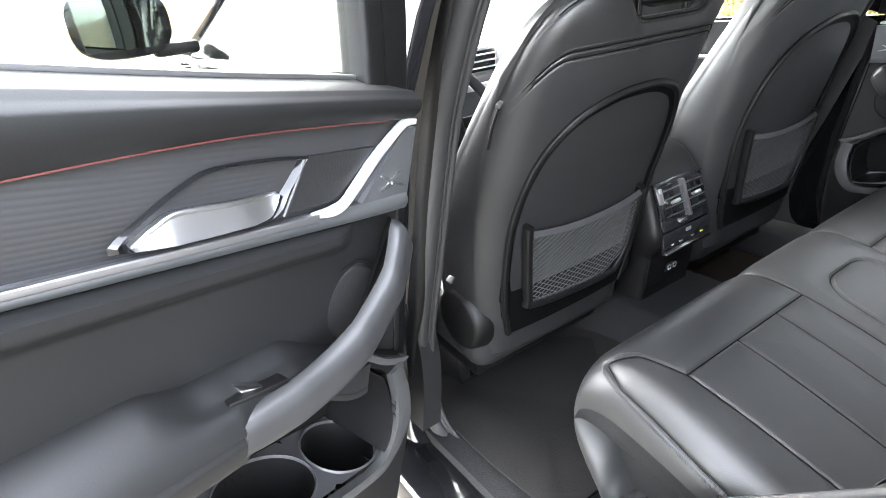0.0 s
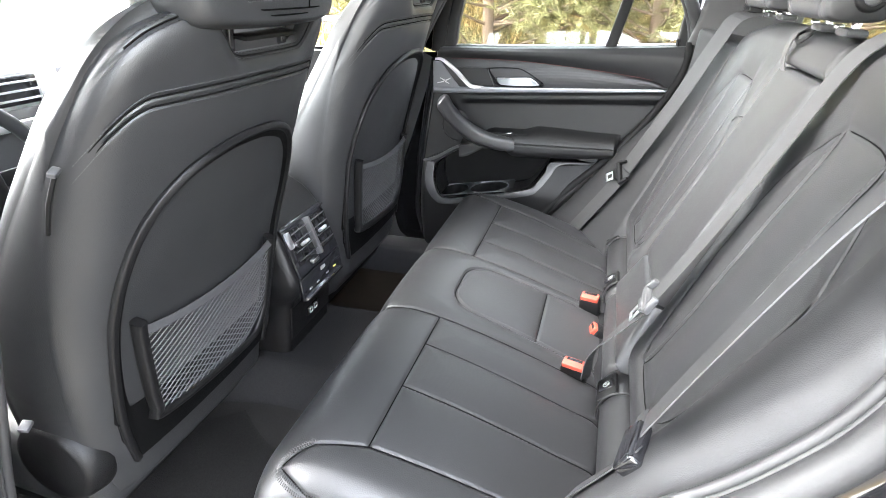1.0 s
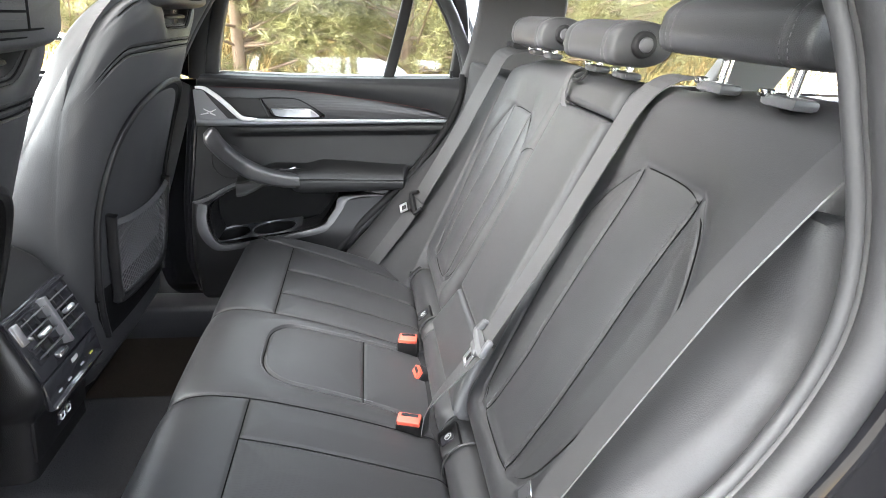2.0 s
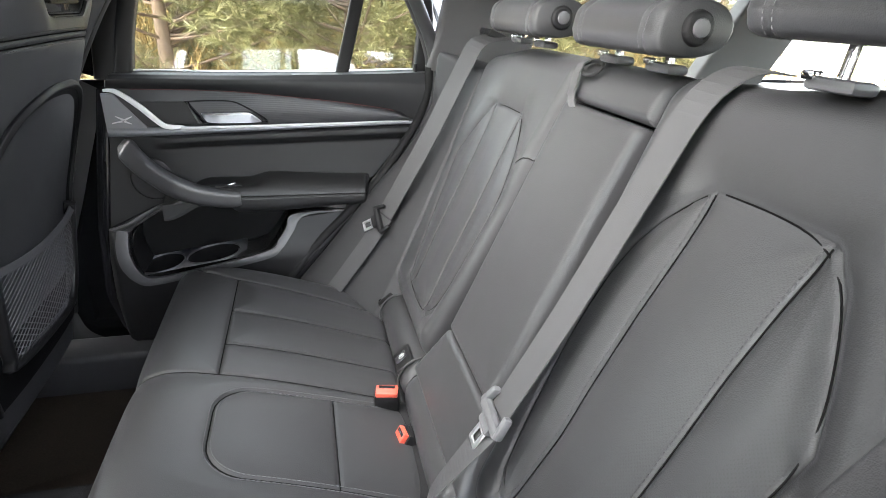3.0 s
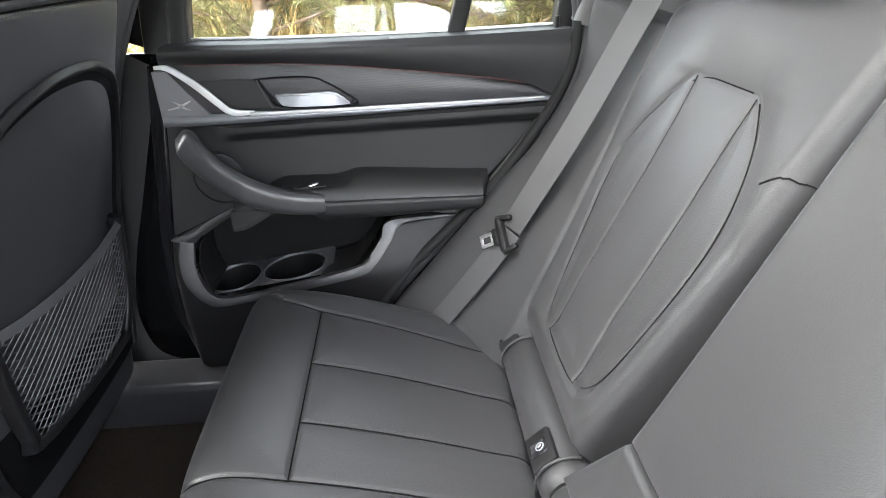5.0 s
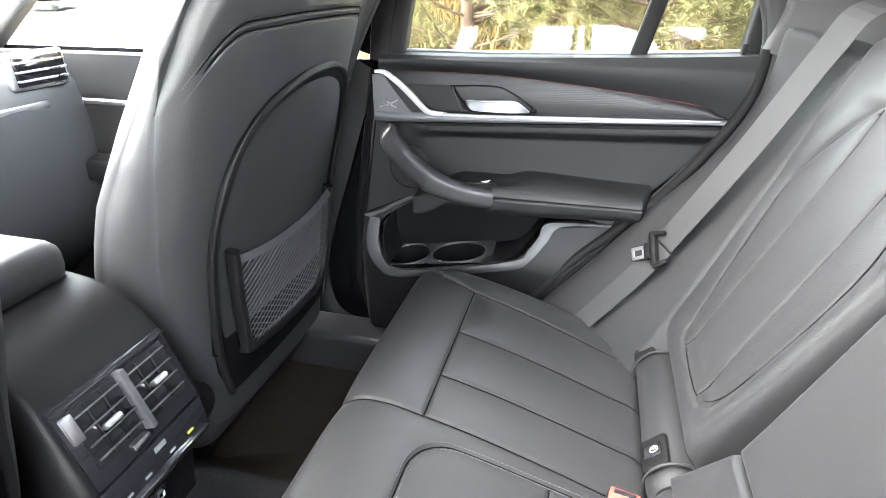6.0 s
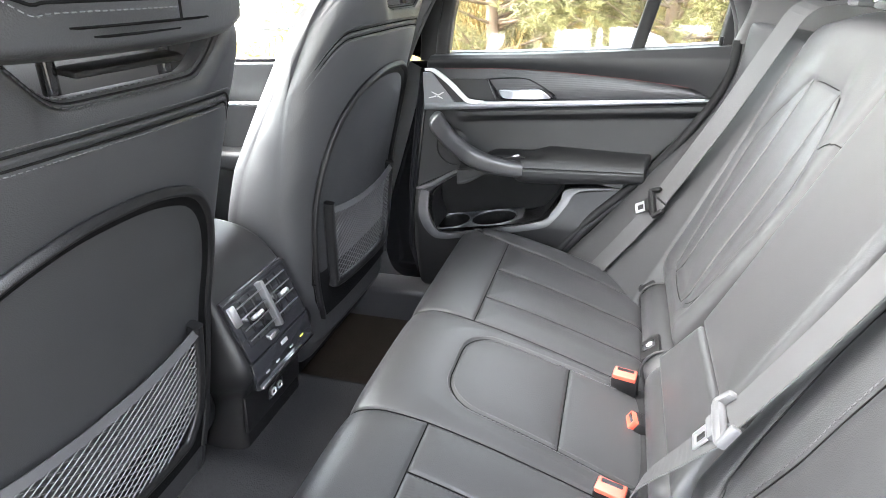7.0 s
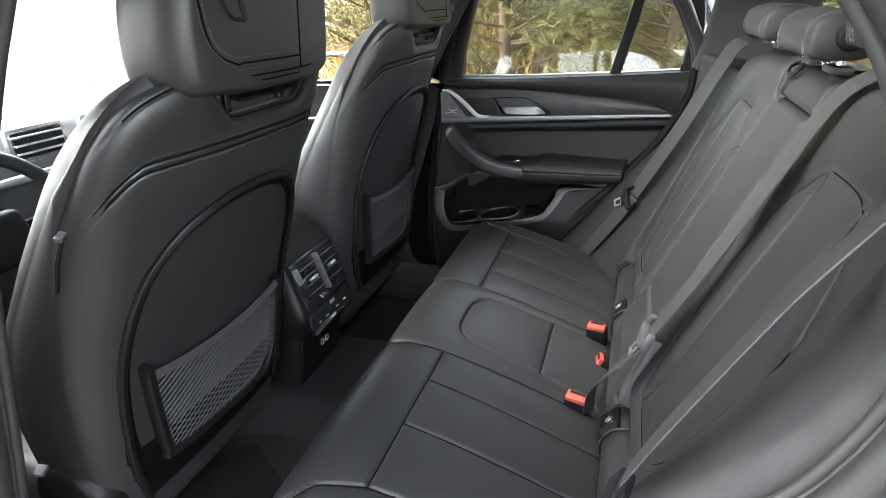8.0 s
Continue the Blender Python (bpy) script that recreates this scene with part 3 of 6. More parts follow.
# ---- head restraints ----
def head_restraint(x, wide, label, z=1.330, y=-0.255, z_top=1.285):
    """Folded-down rear head restraint: cushion with round end caps, buttons and two posts."""
    rest = thing("rear_head_restraint", label, "head restraint", "rear head restraints", (x, y, z))
    outline = curve([(0.050, -0.008), (0.044, 0.018), (0.020, 0.033), (-0.015, 0.034), (-0.042, 0.024), (-0.055, 0.004), (-0.046, -0.018), (-0.018, -0.030), (0.020, -0.031), (0.043, -0.026), (0.050, -0.008)], 41)[:-1]
    xs = np.concatenate([[-wide / 2], np.linspace(-wide / 2 + 0.002, wide / 2 - 0.002, 60), [wide / 2]])
    v, f, m = [], [], len(outline)
    seams = (-wide / 2 + 0.030, wide / 2 - 0.030)
    for s in xs:
        e = min(s + wide / 2, wide / 2 - s)
        k = 0.86 + 0.14 * math.sqrt(1 - (1 - min(e / 0.016, 1)) ** 2) - 0.05 * sum(math.exp(-((s - q) / 0.0035) ** 2) for q in seams)
        v += [(s, a * k, b * k) for a, b in outline]
    f = [(i * m + j, i * m + (j + 1) % m, (i + 1) * m + (j + 1) % m, (i + 1) * m + j) for i in range(len(xs) - 1) for j in range(m)]
    f += [tuple(range(m - 1, -1, -1)), tuple(range((len(xs) - 1) * m, len(xs) * m))]
    solid("pad", v, f, LEATHER, rest)
    for s in seams:
        for off in (-0.0055, 0.0055):
            around = np.array([(0.0, a, b) for a, b in np.vstack([outline[34:], outline[:20]])])
            stitches("stitching", around * (1, 1.0, 1.0) + (s + off, 0, 0), around / np.linalg.norm(around, axis=1)[:, None], THREAD, rest, 0.0038, 0.0026, 0.0006, 0.0)
    for sg in (-1, 1):
        ring = disc("button_ring", 0.021, 0.018, 0.010, PLASTIC, rest, pose(sg * (wide / 2 + 0.002), -0.002, 0.002, 0, sg * 90, 0), 28, 0.003)
        disc("button", 0.012, 0.011, 0.014, PLASTIC_GREY, ring, pose(sg * (wide / 2 + 0.003), -0.002, 0.002, 0, sg * 90, 0), 24, 0.003)
        px = sg * 0.060
        tube("post", [(px, -0.012, -0.02), (px, -0.007, z_top - z - 0.004)], 0.0062, CHROME, rest, 12, (1, 0, 0))
        rbox("post_guide", (0.052, 0.030, 0.012), PLASTIC_GREY, rest, pose(px, -0.006, z_top - z, 4), 0.005)
        rbox("guide_catch", (0.014, 0.012, 0.008), CHROME, rest, pose(px + 0.02, 0.006, z_top - z + 0.007), 0.002)


head_restraint(0.340, 0.25, "black leather rear head restraint with pale stitching, far seat")
head_restraint(-0.043, 0.218, "black leather folded centre head restraint with pale stitching", z=1.328, y=-0.252, z_top=1.282)
head_restraint(-0.405, 0.262, "raised black leather rear head restraint on chrome posts, near seat", z=1.357, z_top=1.292)


# ---- seat belts ----
def ribbon(name, pts, sides, mat, parent, width=0.047, thick=0.0008, n=40):
    p = curve(pts, n)
    s = curve(sides, n)
    s /= np.linalg.norm(s, axis=1)[:, None]
    t = np.gradient(p, axis=0)
    up = np.cross(s, t)
    up /= np.linalg.norm(up, axis=1)[:, None]
    v, f = [], []
    for a, b, c in zip(p, s, up):
        v += [a - b * width / 2 - c * thick, a + b * width / 2 - c * thick, a + b * width / 2 + c * thick, a - b * width / 2 + c * thick]
    for i in range(n - 1):
        for j in range(4):
            f.append((i * 4 + j, i * 4 + (j + 1) % 4, i * 4 + 4 + (j + 1) % 4, i * 4 + 4 + j))
    f += [(3, 2, 1, 0), (n * 4 - 4, n * 4 - 3, n * 4 - 2, n * 4 - 1)]
    return solid(name, v, f, mat, parent, smooth=False)


def tongue(parent, m, mat):
    """Latch tongue: moulded grip with a slot bar and a metal plate with a hole."""
    grip = rbox("tongue_grip", (0.066, 0.014, 0.016), mat, parent, m, 0.005)
    for s in (-1, 1):
        rbox("grip_wing", (0.010, 0.013, 0.034), mat, grip, m @ pose(s * 0.030, 0, 0.012, 0, -s * 12), 0.004)
    rbox("grip_neck", (0.034, 0.012, 0.016), mat, grip, m @ pose(0, 0, -0.012), 0.004)
    for x, z, w, h in ((-0.0095, -0.032, 0.007, 0.034), (0.0095, -0.032, 0.007, 0.034), (0, -0.021, 0.024, 0.010), (0, -0.047, 0.024, 0.007)):
        rbox("latch_plate", (w, 0.003, h), SATIN, grip, m @ pose(x, 0, z), 0.0008, 1)


def along(p, q, face):
    """Pose with z from q to p and y towards face."""
    z = (Vector(p) - Vector(q)).normalized()
    x = Vector(face).cross(z).normalized()
    y = z.cross(x)
    m = Matrix((x, y, z)).transposed().to_4x4()
    m.translation = Vector(q)
    return m


def belts():
    W = BACK_W
    b = thing("seat_belt", "grey webbing shoulder belt, hanging beside the open door", "seat belt", "rear seat belts")
    side = (-0.965, 0.22, 0.12)
    ribbon("webbing", [pad_point(-0.655, 0.632, 0.055), pad_point(-0.634, 0.608, 0.068), pad_point(-0.620, 0.50, 0.080), pad_point(-0.614, 0.43, 0.083), pad_point(-0.606, 0.30, 0.085), pad_point(-0.596, 0.20, 0.082)], [side] * 6, WEB, b)
    ribbon("lap_webbing", [(-0.596, -0.012, 0.890), (-0.578, 0.022, 0.82), (-0.562, 0.06, 0.75), (-0.552, 0.07, 0.70)], [(0.80, -0.32, -0.30)] * 4, WEB, b, n=24)
    m = along((-0.598, -0.020, 0.912), (-0.592, -0.002, 0.878), (0.18, 0.89, 0.41))
    rbox("tongue_grip", (0.064, 0.020, 0.034), GLOSS, b, m, 0.006, 3)
    rbox("latch_plate", (0.030, 0.003, 0.024), CHROME, b, m @ pose(0.040, 0.002, 0.006), 0.001, 1)
    b = thing("seat_belt", "grey webbing centre belt with metal tongue across the backrest", "seat belt", "rear seat belts")
    ribbon("webbing", [pad_point(-0.215, 0.668, -0.05), pad_point(-0.208, 0.650, -0.012), pad_point(-0.203, 0.60, 0.012), pad_point(-0.200, 0.49, 0.014), pad_point(-0.198, 0.32, 0.016), pad_point(-0.196, 0.160, 0.024)], [(1, 0.10, 0.05), (1, 0.08, 0.05), (1, 0.05, 0.02), (1, 0, 0), (1, 0, 0), (1, 0, 0)], WEB, b)
    tongue(b, along(pad_point(-0.206, 0.225, 0.026), pad_point(-0.195, 0.150, 0.030), (0, 0.9, 0.4)), GRIP)
    ribbon("lap_webbing", [pad_point(-0.196, 0.150, 0.020), pad_point(-0.192, 0.08, 0.034), pad_point(-0.190, 0.0, 0.048), pad_point(-0.190, -0.06, 0.03)], [(1, 0.0, 0.0), (0.9, -0.2, -0.2), (0.8, -0.35, -0.35), (0.8, -0.35, -0.35)], WEB, b, n=24)
    b = thing("seat_belt", "grey webbing shoulder belt with metal tongue beside the closed door", "seat belt", "rear seat belts")
    side = (0.80, 0.55, 0.24)
    ribbon("webbing", [pad_point(0.566, 0.648, -0.02), pad_point(0.562, 0.610, 0.034), pad_point(0.556, 0.54, 0.044), pad_point(0.554, 0.36, 0.050), pad_point(0.562, 0.145, 0.064)], [side] * 5, WEB, b)
    tongue(b, along(pad_point(0.562, 0.190, 0.070), pad_point(0.561, 0.127, 0.074), (-0.6, 0.72, 0.33)) @ pose(0, 0, 0, 0, -38, 0), PLASTIC)
    ribbon("lap_webbing", [pad_point(0.562, 0.140, 0.062), pad_point(0.566, 0.06, 0.072), pad_point(0.578, -0.06, 0.092), pad_point(0.59, -0.14, 0.105)], [side] * 4, WEB, b, n=24)
    for sg in (1, -1):
        rbox("belt_outlet", (0.075, 0.045, 0.016), PLASTIC, b if sg > 0 else bpy.data.objects["seat_belt"], Matrix.Translation(Vector(pad_point(0.600 if sg > 0 else -0.665, 0.642, 0.0 if sg > 0 else 0.045))) @ pose(0, 0, 0, 20), 0.005)


belts()


def buckle(x, y, z, wide, label, turn=0.0, lean=-35):
    b = thing("belt_buckle", label, "belt buckle", "rear belt buckles")
    m = pose(x, y, z - 0.012, lean, 0, turn)
    rbox("housing", (wide + 0.007, 0.027, 0.050), PLASTIC, b, m @ pose(0, 0, -0.027), 0.005)
    rbox("release_button", (wide, 0.023, 0.012), RED, b, m @ pose(0, 0.001, 0.001), 0.0025)
    rbox("slot", (wide * 0.74, 0.0075, 0.003), GLOSS, b, m @ pose(0, -0.005, 0.0062), 0.001, 1)


buckle(0.121, 0.056, 0.674, 0.042, "black belt buckle with red release button in the seat gap", 78, -14)
buckle(0.036, 0.040, 0.640, 0.030, "black belt buckle with red button, half sunk in the seat gap", 8, -60)
buckle(-0.150, 0.074, 0.668, 0.044, "black belt buckle with red release button on the bench", 74, -14)


# ---- front seats ----
SEAT_FOOT = 0.56
SEAT_LINE = curve([(0.54, 0.784), (0.65, 0.760), (0.76, 0.735), (0.885, 0.700), (1.0, 0.650), (1.1, 0.604), (1.2, 0.557), (1.3, 0.511), (1.36, 0.486)], 120)


def seat_y(z):
    """Front-to-back place of a front seat's rear face at a height."""
    return np.interp(z, SEAT_LINE[:, 0], SEAT_LINE[:, 1])


def seat_top(q):
    """Height of the backrest's upper edge over the share of the half width: shoulders and a dip under the head restraint."""
    line = lambda u: np.interp(np.abs(u), [0, 0.34, 0.40, 0.48, 0.57, 0.66, 0.76, 0.85, 0.92, 0.97, 1.0], [1.282, 1.282, 1.293, 1.319, 1.337, 1.340, 1.331, 1.310, 1.276, 1.232, 1.18])
    dip = 0.10 * smoothstep(1.0, 0.5, np.abs(np.asarray(q, float)))
    return sum(line(np.asarray(q, float) - dip + o) for o in (-0.06, -0.04, -0.02, 0.0, 0.02, 0.04, 0.06)) / 7


def seat_wide(s):
    return np.interp(s, [0, 0.15, 0.35, 0.6, 0.8, 1.0], [0.222, 0.238, 0.254, 0.264, 0.264, 0.256])


def front_half_width(z):
    return seat_wide(np.clip((np.asarray(z, float) - SEAT_FOOT) / 0.75, 0, 1))


def front_bow(z):
    return np.interp(z, [0.55, 0.85, 1.0, 1.15, 1.33], [0.012, 0.026, 0.045, 0.065, 0.07])


def seat_rear(x, z, w=0.0):
    """Rear face of a front backrest; w out of it, towards the rear bench."""
    x, z, w = np.broadcast_arrays(np.asarray(x, float), np.asarray(z, float), np.asarray(w, float))
    r = np.clip(np.abs(x) / front_half_width(z), 0, 1)
    y = seat_y(z) + front_bow(z) * r ** 2.5
    return np.stack([x, y - w * 0.93, z + w * 0.35], -1)


PANEL = [(-0.186, 0.615), (-0.204, 0.70), (-0.212, 0.82), (-0.210, 0.93), (-0.198, 1.01), (-0.172, 1.072), (-0.126, 1.118), (-0.06, 1.142), (0.0, 1.147)]
PANEL = PANEL + [(-x, z) for x, z in reversed(PANEL[:-1])]


def seat_seam(x):
    """Height of the double seam across the shoulders."""
    return 1.230 - 0.14 * x * x - 14 * max(0.0, abs(x) - 0.18) ** 2


def front_seat():
    seat = thing("front_seat", "black leather front seat seen from behind, with plastic back panel and net pocket", "car seat", "front seats", (0, 0.75, 0.40))
    base = np.array((0, 0.75, 0.40))
    loc = lambda p: np.asarray(p) - base
    # backrest cushion: a rear and a front face joined round a rounded edge
    nu, nv = 200, 280
    q, s = np.meshgrid(np.sin(np.linspace(-math.pi / 2, math.pi / 2, nu)), np.linspace(0, 1, nv) ** 0.8, indexing="ij")
    x, z = q * seat_wide(s), SEAT_FOOT + s * (seat_top(q) - SEAT_FOOT)
    seams = [[(a, seat_seam(a) + c) for a in np.linspace(-0.225, 0.225, 30)] for c in (-0.0055, 0.0055)]
    d = to_lines(x, z, seams)
    e1, e2 = seat_wide(s) - np.abs(x), seat_top(q) - z
    e = np.clip(0.060 - np.hypot(np.clip(0.060 - e1, 0, None), np.clip(0.060 - e2, 0, None)), 0, None)
    piping = -0.003 * np.exp(-((e2 - 0.016) / 0.003) ** 2) * smoothstep(0.93, 0.85, np.abs(q))
    rim = 1 - np.sqrt(1 - (1 - np.clip(e / 0.060, 0, 1)) ** 2)
    rear = seat_rear(x, z, -0.0035 * np.exp(-(d / 0.0032) ** 2) + 0.003 * (1 - np.exp(-d / 0.03)) - 0.05 * rim + piping)
    deep = np.interp(z, [0.56, 0.8, 1.0, 1.2, 1.33], [0.20, 0.215, 0.20, 0.14, 0.10])
    dish = 0.045 * np.clip(1 - (x / 0.17) ** 2, 0, 1) * smoothstep(1.25, 1.0, z)
    fore = np.stack([x * 0.985, seat_y(z) + deep - dish - 0.05 * rim + 0.02, z + 0.022 * smoothstep(0.14, 0.10, np.abs(x - 0.027)) * smoothstep(0.85, 1.0, s)], -1)
    v = loc(np.vstack([rear.reshape(-1, 3), fore.reshape(-1, 3)]))
    g = grid_faces(nu, nv)
    k = nu * nv
    f = g.tolist() + (g[:, ::-1] + k).tolist()
    edge_ring = [i * nv for i in range(nu)] + [(nu - 1) * nv + j for j in range(1, nv)] + [i * nv + nv - 1 for i in range(nu - 2, -1, -1)] + [j for j in range(nv - 2, 0, -1)]
    ring_r, ring_f, m = v[edge_ring], v[[i + k for i in edge_ring]], len(edge_ring)
    mid = (ring_r + ring_f) / 2
    tang = np.roll(mid, -3, 0) - np.roll(mid, 3, 0)
    out = np.stack([-tang[:, 2], 0 * tang[:, 0], tang[:, 0]], -1)
    out /= np.linalg.norm(out, axis=1)[:, None] + 1e-9
    out *= np.where((out * (mid - mid.mean(0))).sum(1) < 0, -1, 1)[:, None]
    rows, deepness = [edge_ring], np.linalg.norm(ring_f - ring_r, axis=1)[:, None]
    for t in np.linspace(0, 1, 9)[1:-1]:
        rows.append(list(range(len(v), len(v) + m)))
        v = np.vstack([v, ring_r * (1 - t) + ring_f * t + out * (np.where(np.abs(out[:, 2:]) > 0.6, 0.015, 0.08) * deepness * math.sin(math.pi * t) ** 0.7)])
    rows.append([i + k for i in edge_ring])
    for a, b in zip(rows[:-1], rows[1:]):
        f += [(a[i], b[i], b[(i + 1) % m], a[(i + 1) % m]) for i in range(m)]
    back = solid("backrest", v, f, LEATHER, seat)
    def on_back(x, z, w):
        """Place on the padded rear face, rounded rim included."""
        s1 = np.full(np.shape(x), 0.9)
        for _ in range(8):
            q1 = np.clip(x / seat_wide(s1), -1, 1)
            s1 = np.clip((z - SEAT_FOOT) / (seat_top(q1) - SEAT_FOOT), 0, 1)
        e1 = 0.060 - np.hypot(np.clip(0.060 - seat_wide(s1) + np.abs(x), 0, None), np.clip(0.060 - seat_top(q1) + z, 0, None))
        return seat_rear(x, z, w + 0.003 - 0.05 * (1 - np.sqrt(1 - (1 - np.clip(e1 / 0.060, 0, 1)) ** 2)))

    for lift in (0.008, 0.020):
        qq = np.linspace(-0.80, 0.80, 260)
        row = on_back(qq * 0.256, seat_top(qq) - lift, 0.0002)
        stitches("stitching", loc(row), (0, -0.8, 0.6), THREAD_DARK, back, 0.004, 0.003, 0.0006)
    qq = np.linspace(-0.82, 0.82, 160)
    tube("seam", loc(on_back(qq * 0.256, seat_top(qq) - 0.014, -0.001)), 0.0011, SEAM, back, 5, (0, -0.93, 0.35))
    for off in (-0.0055, 0.0055):
        row = np.array([(x, seat_seam(x) + off) for x in np.linspace(-0.250, 0.250, 80)])
        tube("seam", loc(on_back(row[:, 0], row[:, 1], -0.0036)), 0.0012, SEAM, back, 5, (0, -0.93, 0.35))
    for off in (-0.0105, 0.0105):
        row = np.array([(x, seat_seam(x) + off) for x in np.linspace(-0.248, 0.248, 100)])
        stitches("stitching", loc(on_back(row[:, 0], row[:, 1], -0.0012)), (0, -0.93, 0.35), THREAD, back, 0.0032, 0.0022, 0.0005)
    # plastic back panel, recessed inside a lip
    edge = curve(PANEL, 120)
    top_of = lambda x: np.interp(np.abs(x), [0, 0.06, 0.126, 0.172, 0.198, 0.210, 0.213], [1.146, 1.141, 1.117, 1.071, 1.008, 0.93, 0.82])
    q, s = np.meshgrid(np.linspace(-1, 1, 60), np.linspace(0, 1, 70), indexing="ij")
    hx = np.interp(s, [0, 0.15, 0.4, 0.7, 1], [0.187, 0.204, 0.212, 0.212, 0.212])
    x = q * hx
    z = 0.615 + (top_of(x) - 0.615) * s
    e = to_lines(x, z, [edge.tolist()])
    w = 0.010 - 0.010 * smoothstep(0.003, 0.022, e) * smoothstep(0.62, 0.8, z)
    panel = shell("back_panel", loc(seat_rear(x, z, w)), (0, 0.03, 0), BACK_PLASTIC, seat, "dark plastic seat-back panel")
    up = np.broadcast_to(np.array((0, -0.93, 0.35)), (120, 3))
    vv, ff = sweep(loc(seat_rear(edge[:, 0], edge[:, 1], 0.009)), box_profile(0.012, 0.012, 0.003), up)
    solid("panel_lip", vv, ff, PLASTIC, panel)
    # pocket frame and net
    frame_line = curve([(-0.180, 0.896), (-0.166, 0.80), (-0.150, 0.705), (-0.130, 0.680), (0.10, 0.666), (0.145, 0.682), (0.170, 0.735), (0.172, 0.82), (0.166, 0.886)], 90)
    vv, ff = sweep(loc(seat_rear(frame_line[:, 0], frame_line[:, 1], 0.018)), box_profile(0.016, 0.022, 0.005), np.broadcast_to(np.array((0, -0.93, 0.35)), (90, 3)))
    solid("pocket_frame", vv, ff, PLASTIC, seat)
    band = np.array([(x, 0.872 - 0.014 * (1 - (x / 0.16) ** 2)) for x in np.linspace(-0.176, 0.164, 40)])
    vv, ff = sweep(loc(seat_rear(band[:, 0], band[:, 1], 0.024)), box_profile(0.013, 0.003), np.broadcast_to(np.array((0, -0.93, 0.35)), (40, 3)))
    solid("elastic_band", vv, ff, RIM, seat)
    nv, nf = [], []
    x0, x1, z0, z1 = -0.172, 0.166, 0.670, 0.864
    inside = lambda x, z: z < 0.870 - 0.014 * (1 - (x / 0.16) ** 2) and x > -0.173 + 0.16 * max(0, 0.86 - z) and x < 0.168 - 1.2 * max(0, 0.725 - z) and z > 0.676 - 0.05 * (x + 0.13)
    for k in range(-26, 52):
        for sl in (0.62, -0.62):
            c = z0 + k * 0.0130
            run = []
            for x in np.linspace(x0, x1, 46):
                z = c + sl * (x - x0) if sl > 0 else c + 0.0033 - sl * (x1 - x)
                if inside(x, z):
                    run.append(seat_rear(x, z, 0.0215 + 0.0012 * (1 if sl > 0 else -1)))
                elif len(run) > 2:
                    break
                else:
                    run = []
            if len(run) > 2:
                a, b = sweep(loc(run[::3] + [run[-1]] if len(run) > 4 else run), [(-0.0010, 0), (0, -0.0008), (0.0010, 0), (0, 0.0008)], (0, -0.93, 0.35))
                nf += [tuple(i + len(nv) for i in t) for t in b]
                nv += a.tolist()
    solid("net", nv, nf, NET, seat, "diamond-meshed elastic net", smooth=False)
    # lower shell, recliner covers, cushion and rails
    vv, ff = sweep(loc([(-0.205, 0.815, 0.612), (0.0, 0.808, 0.606), (0.205, 0.815, 0.612)]), box_profile(0.05, 0.036, 0.012), (0, 0, 1))
    solid("lower_shell", vv, ff, PLASTIC, seat)
    for sg in (-1, 1):
        cover = disc("recliner_cover", 0.085, 0.074, 0.05, PLASTIC, seat, Matrix.Translation(loc((sg * 0.236, 0.862, 0.645))) @ pose(0, 0, 0, 0, sg * 90, 0), 36, 0.012)
        rbox("rail", (0.035, 0.46, 0.100), PLASTIC, seat, Matrix.Translation(loc((sg * 0.19, 1.19, 0.410))), 0.004)
        tube("bracket_stem", [loc((sg * 0.125, 0.83, 0.61)), loc((sg * 0.125, 0.838, 0.57)), loc((sg * 0.125, 0.846, 0.535))], 0.007, PLASTIC, seat)
        tube("bracket", [loc((sg * 0.137, 0.840, 0.545)), loc((sg * 0.125, 0.838, 0.540)), loc((sg * 0.105, 0.842, 0.542))], 0.0035, COPPER, seat)
    rbox("seat_cushion", (0.50, 0.52, 0.16), LEATHER, seat, Matrix.Translation(loc((0, 1.06, 0.60))) @ pose(0, 0, 0, 5), 0.05, 4)
    rbox("seat_pan", (0.44, 0.46, 0.05), PLASTIC, seat, Matrix.Translation(loc((0, 1.09, 0.50))) @ pose(0, 0, 0, 5), 0.012)
    # head restraint
    cx, cy, cz = -0.002, 0.522, 1.394
    outline = []
    prof = curve([(0.130, -0.085), (0.138, -0.03), (0.130, 0.04), (0.105, 0.09), (0.0, 0.105), (-0.105, 0.09), (-0.130, 0.04), (-0.138, -0.03), (-0.130, -0.085), (-0.09, -0.095), (0.0, -0.097), (0.09, -0.095), (0.130, -0.085)], 73)[:-1]
    ys = np.concatenate([np.linspace(0, 1, 14) ** 1.5 * 0.5, 1 - np.linspace(1, 0, 14)[1:] ** 1.5 * 0.5])
    v, f, m = [], [], len(prof)
    for s in ys:
        k = 0.88 + 0.12 * math.sqrt(max(0, 1 - abs(2 * s - 1) ** 3.5))
        for a, b in prof:
            v.append(loc((cx + 0.005 + a * k * 1.22, cy - 0.052 + 0.105 * s + 0.25 * (a * k) ** 2 / 0.14 - 0.10 * b * k, cz + b * k)))
    f = [(i * m + j, (i + 1) * m + j, (i + 1) * m + (j + 1) % m, i * m + (j + 1) % m) for i in range(len(ys) - 1) for j in range(m)]
    f += [tuple(range(m)), tuple(range(len(ys) * m - 1, (len(ys) - 1) * m - 1, -1))]
    hr = solid("head_restraint", v, f, LEATHER, seat)
    rear_y = lambda x, dz: cy - 0.053 + 0.25 * ((x - cx - 0.005) / 1.22) ** 2 / 0.14 - 0.10 * dz
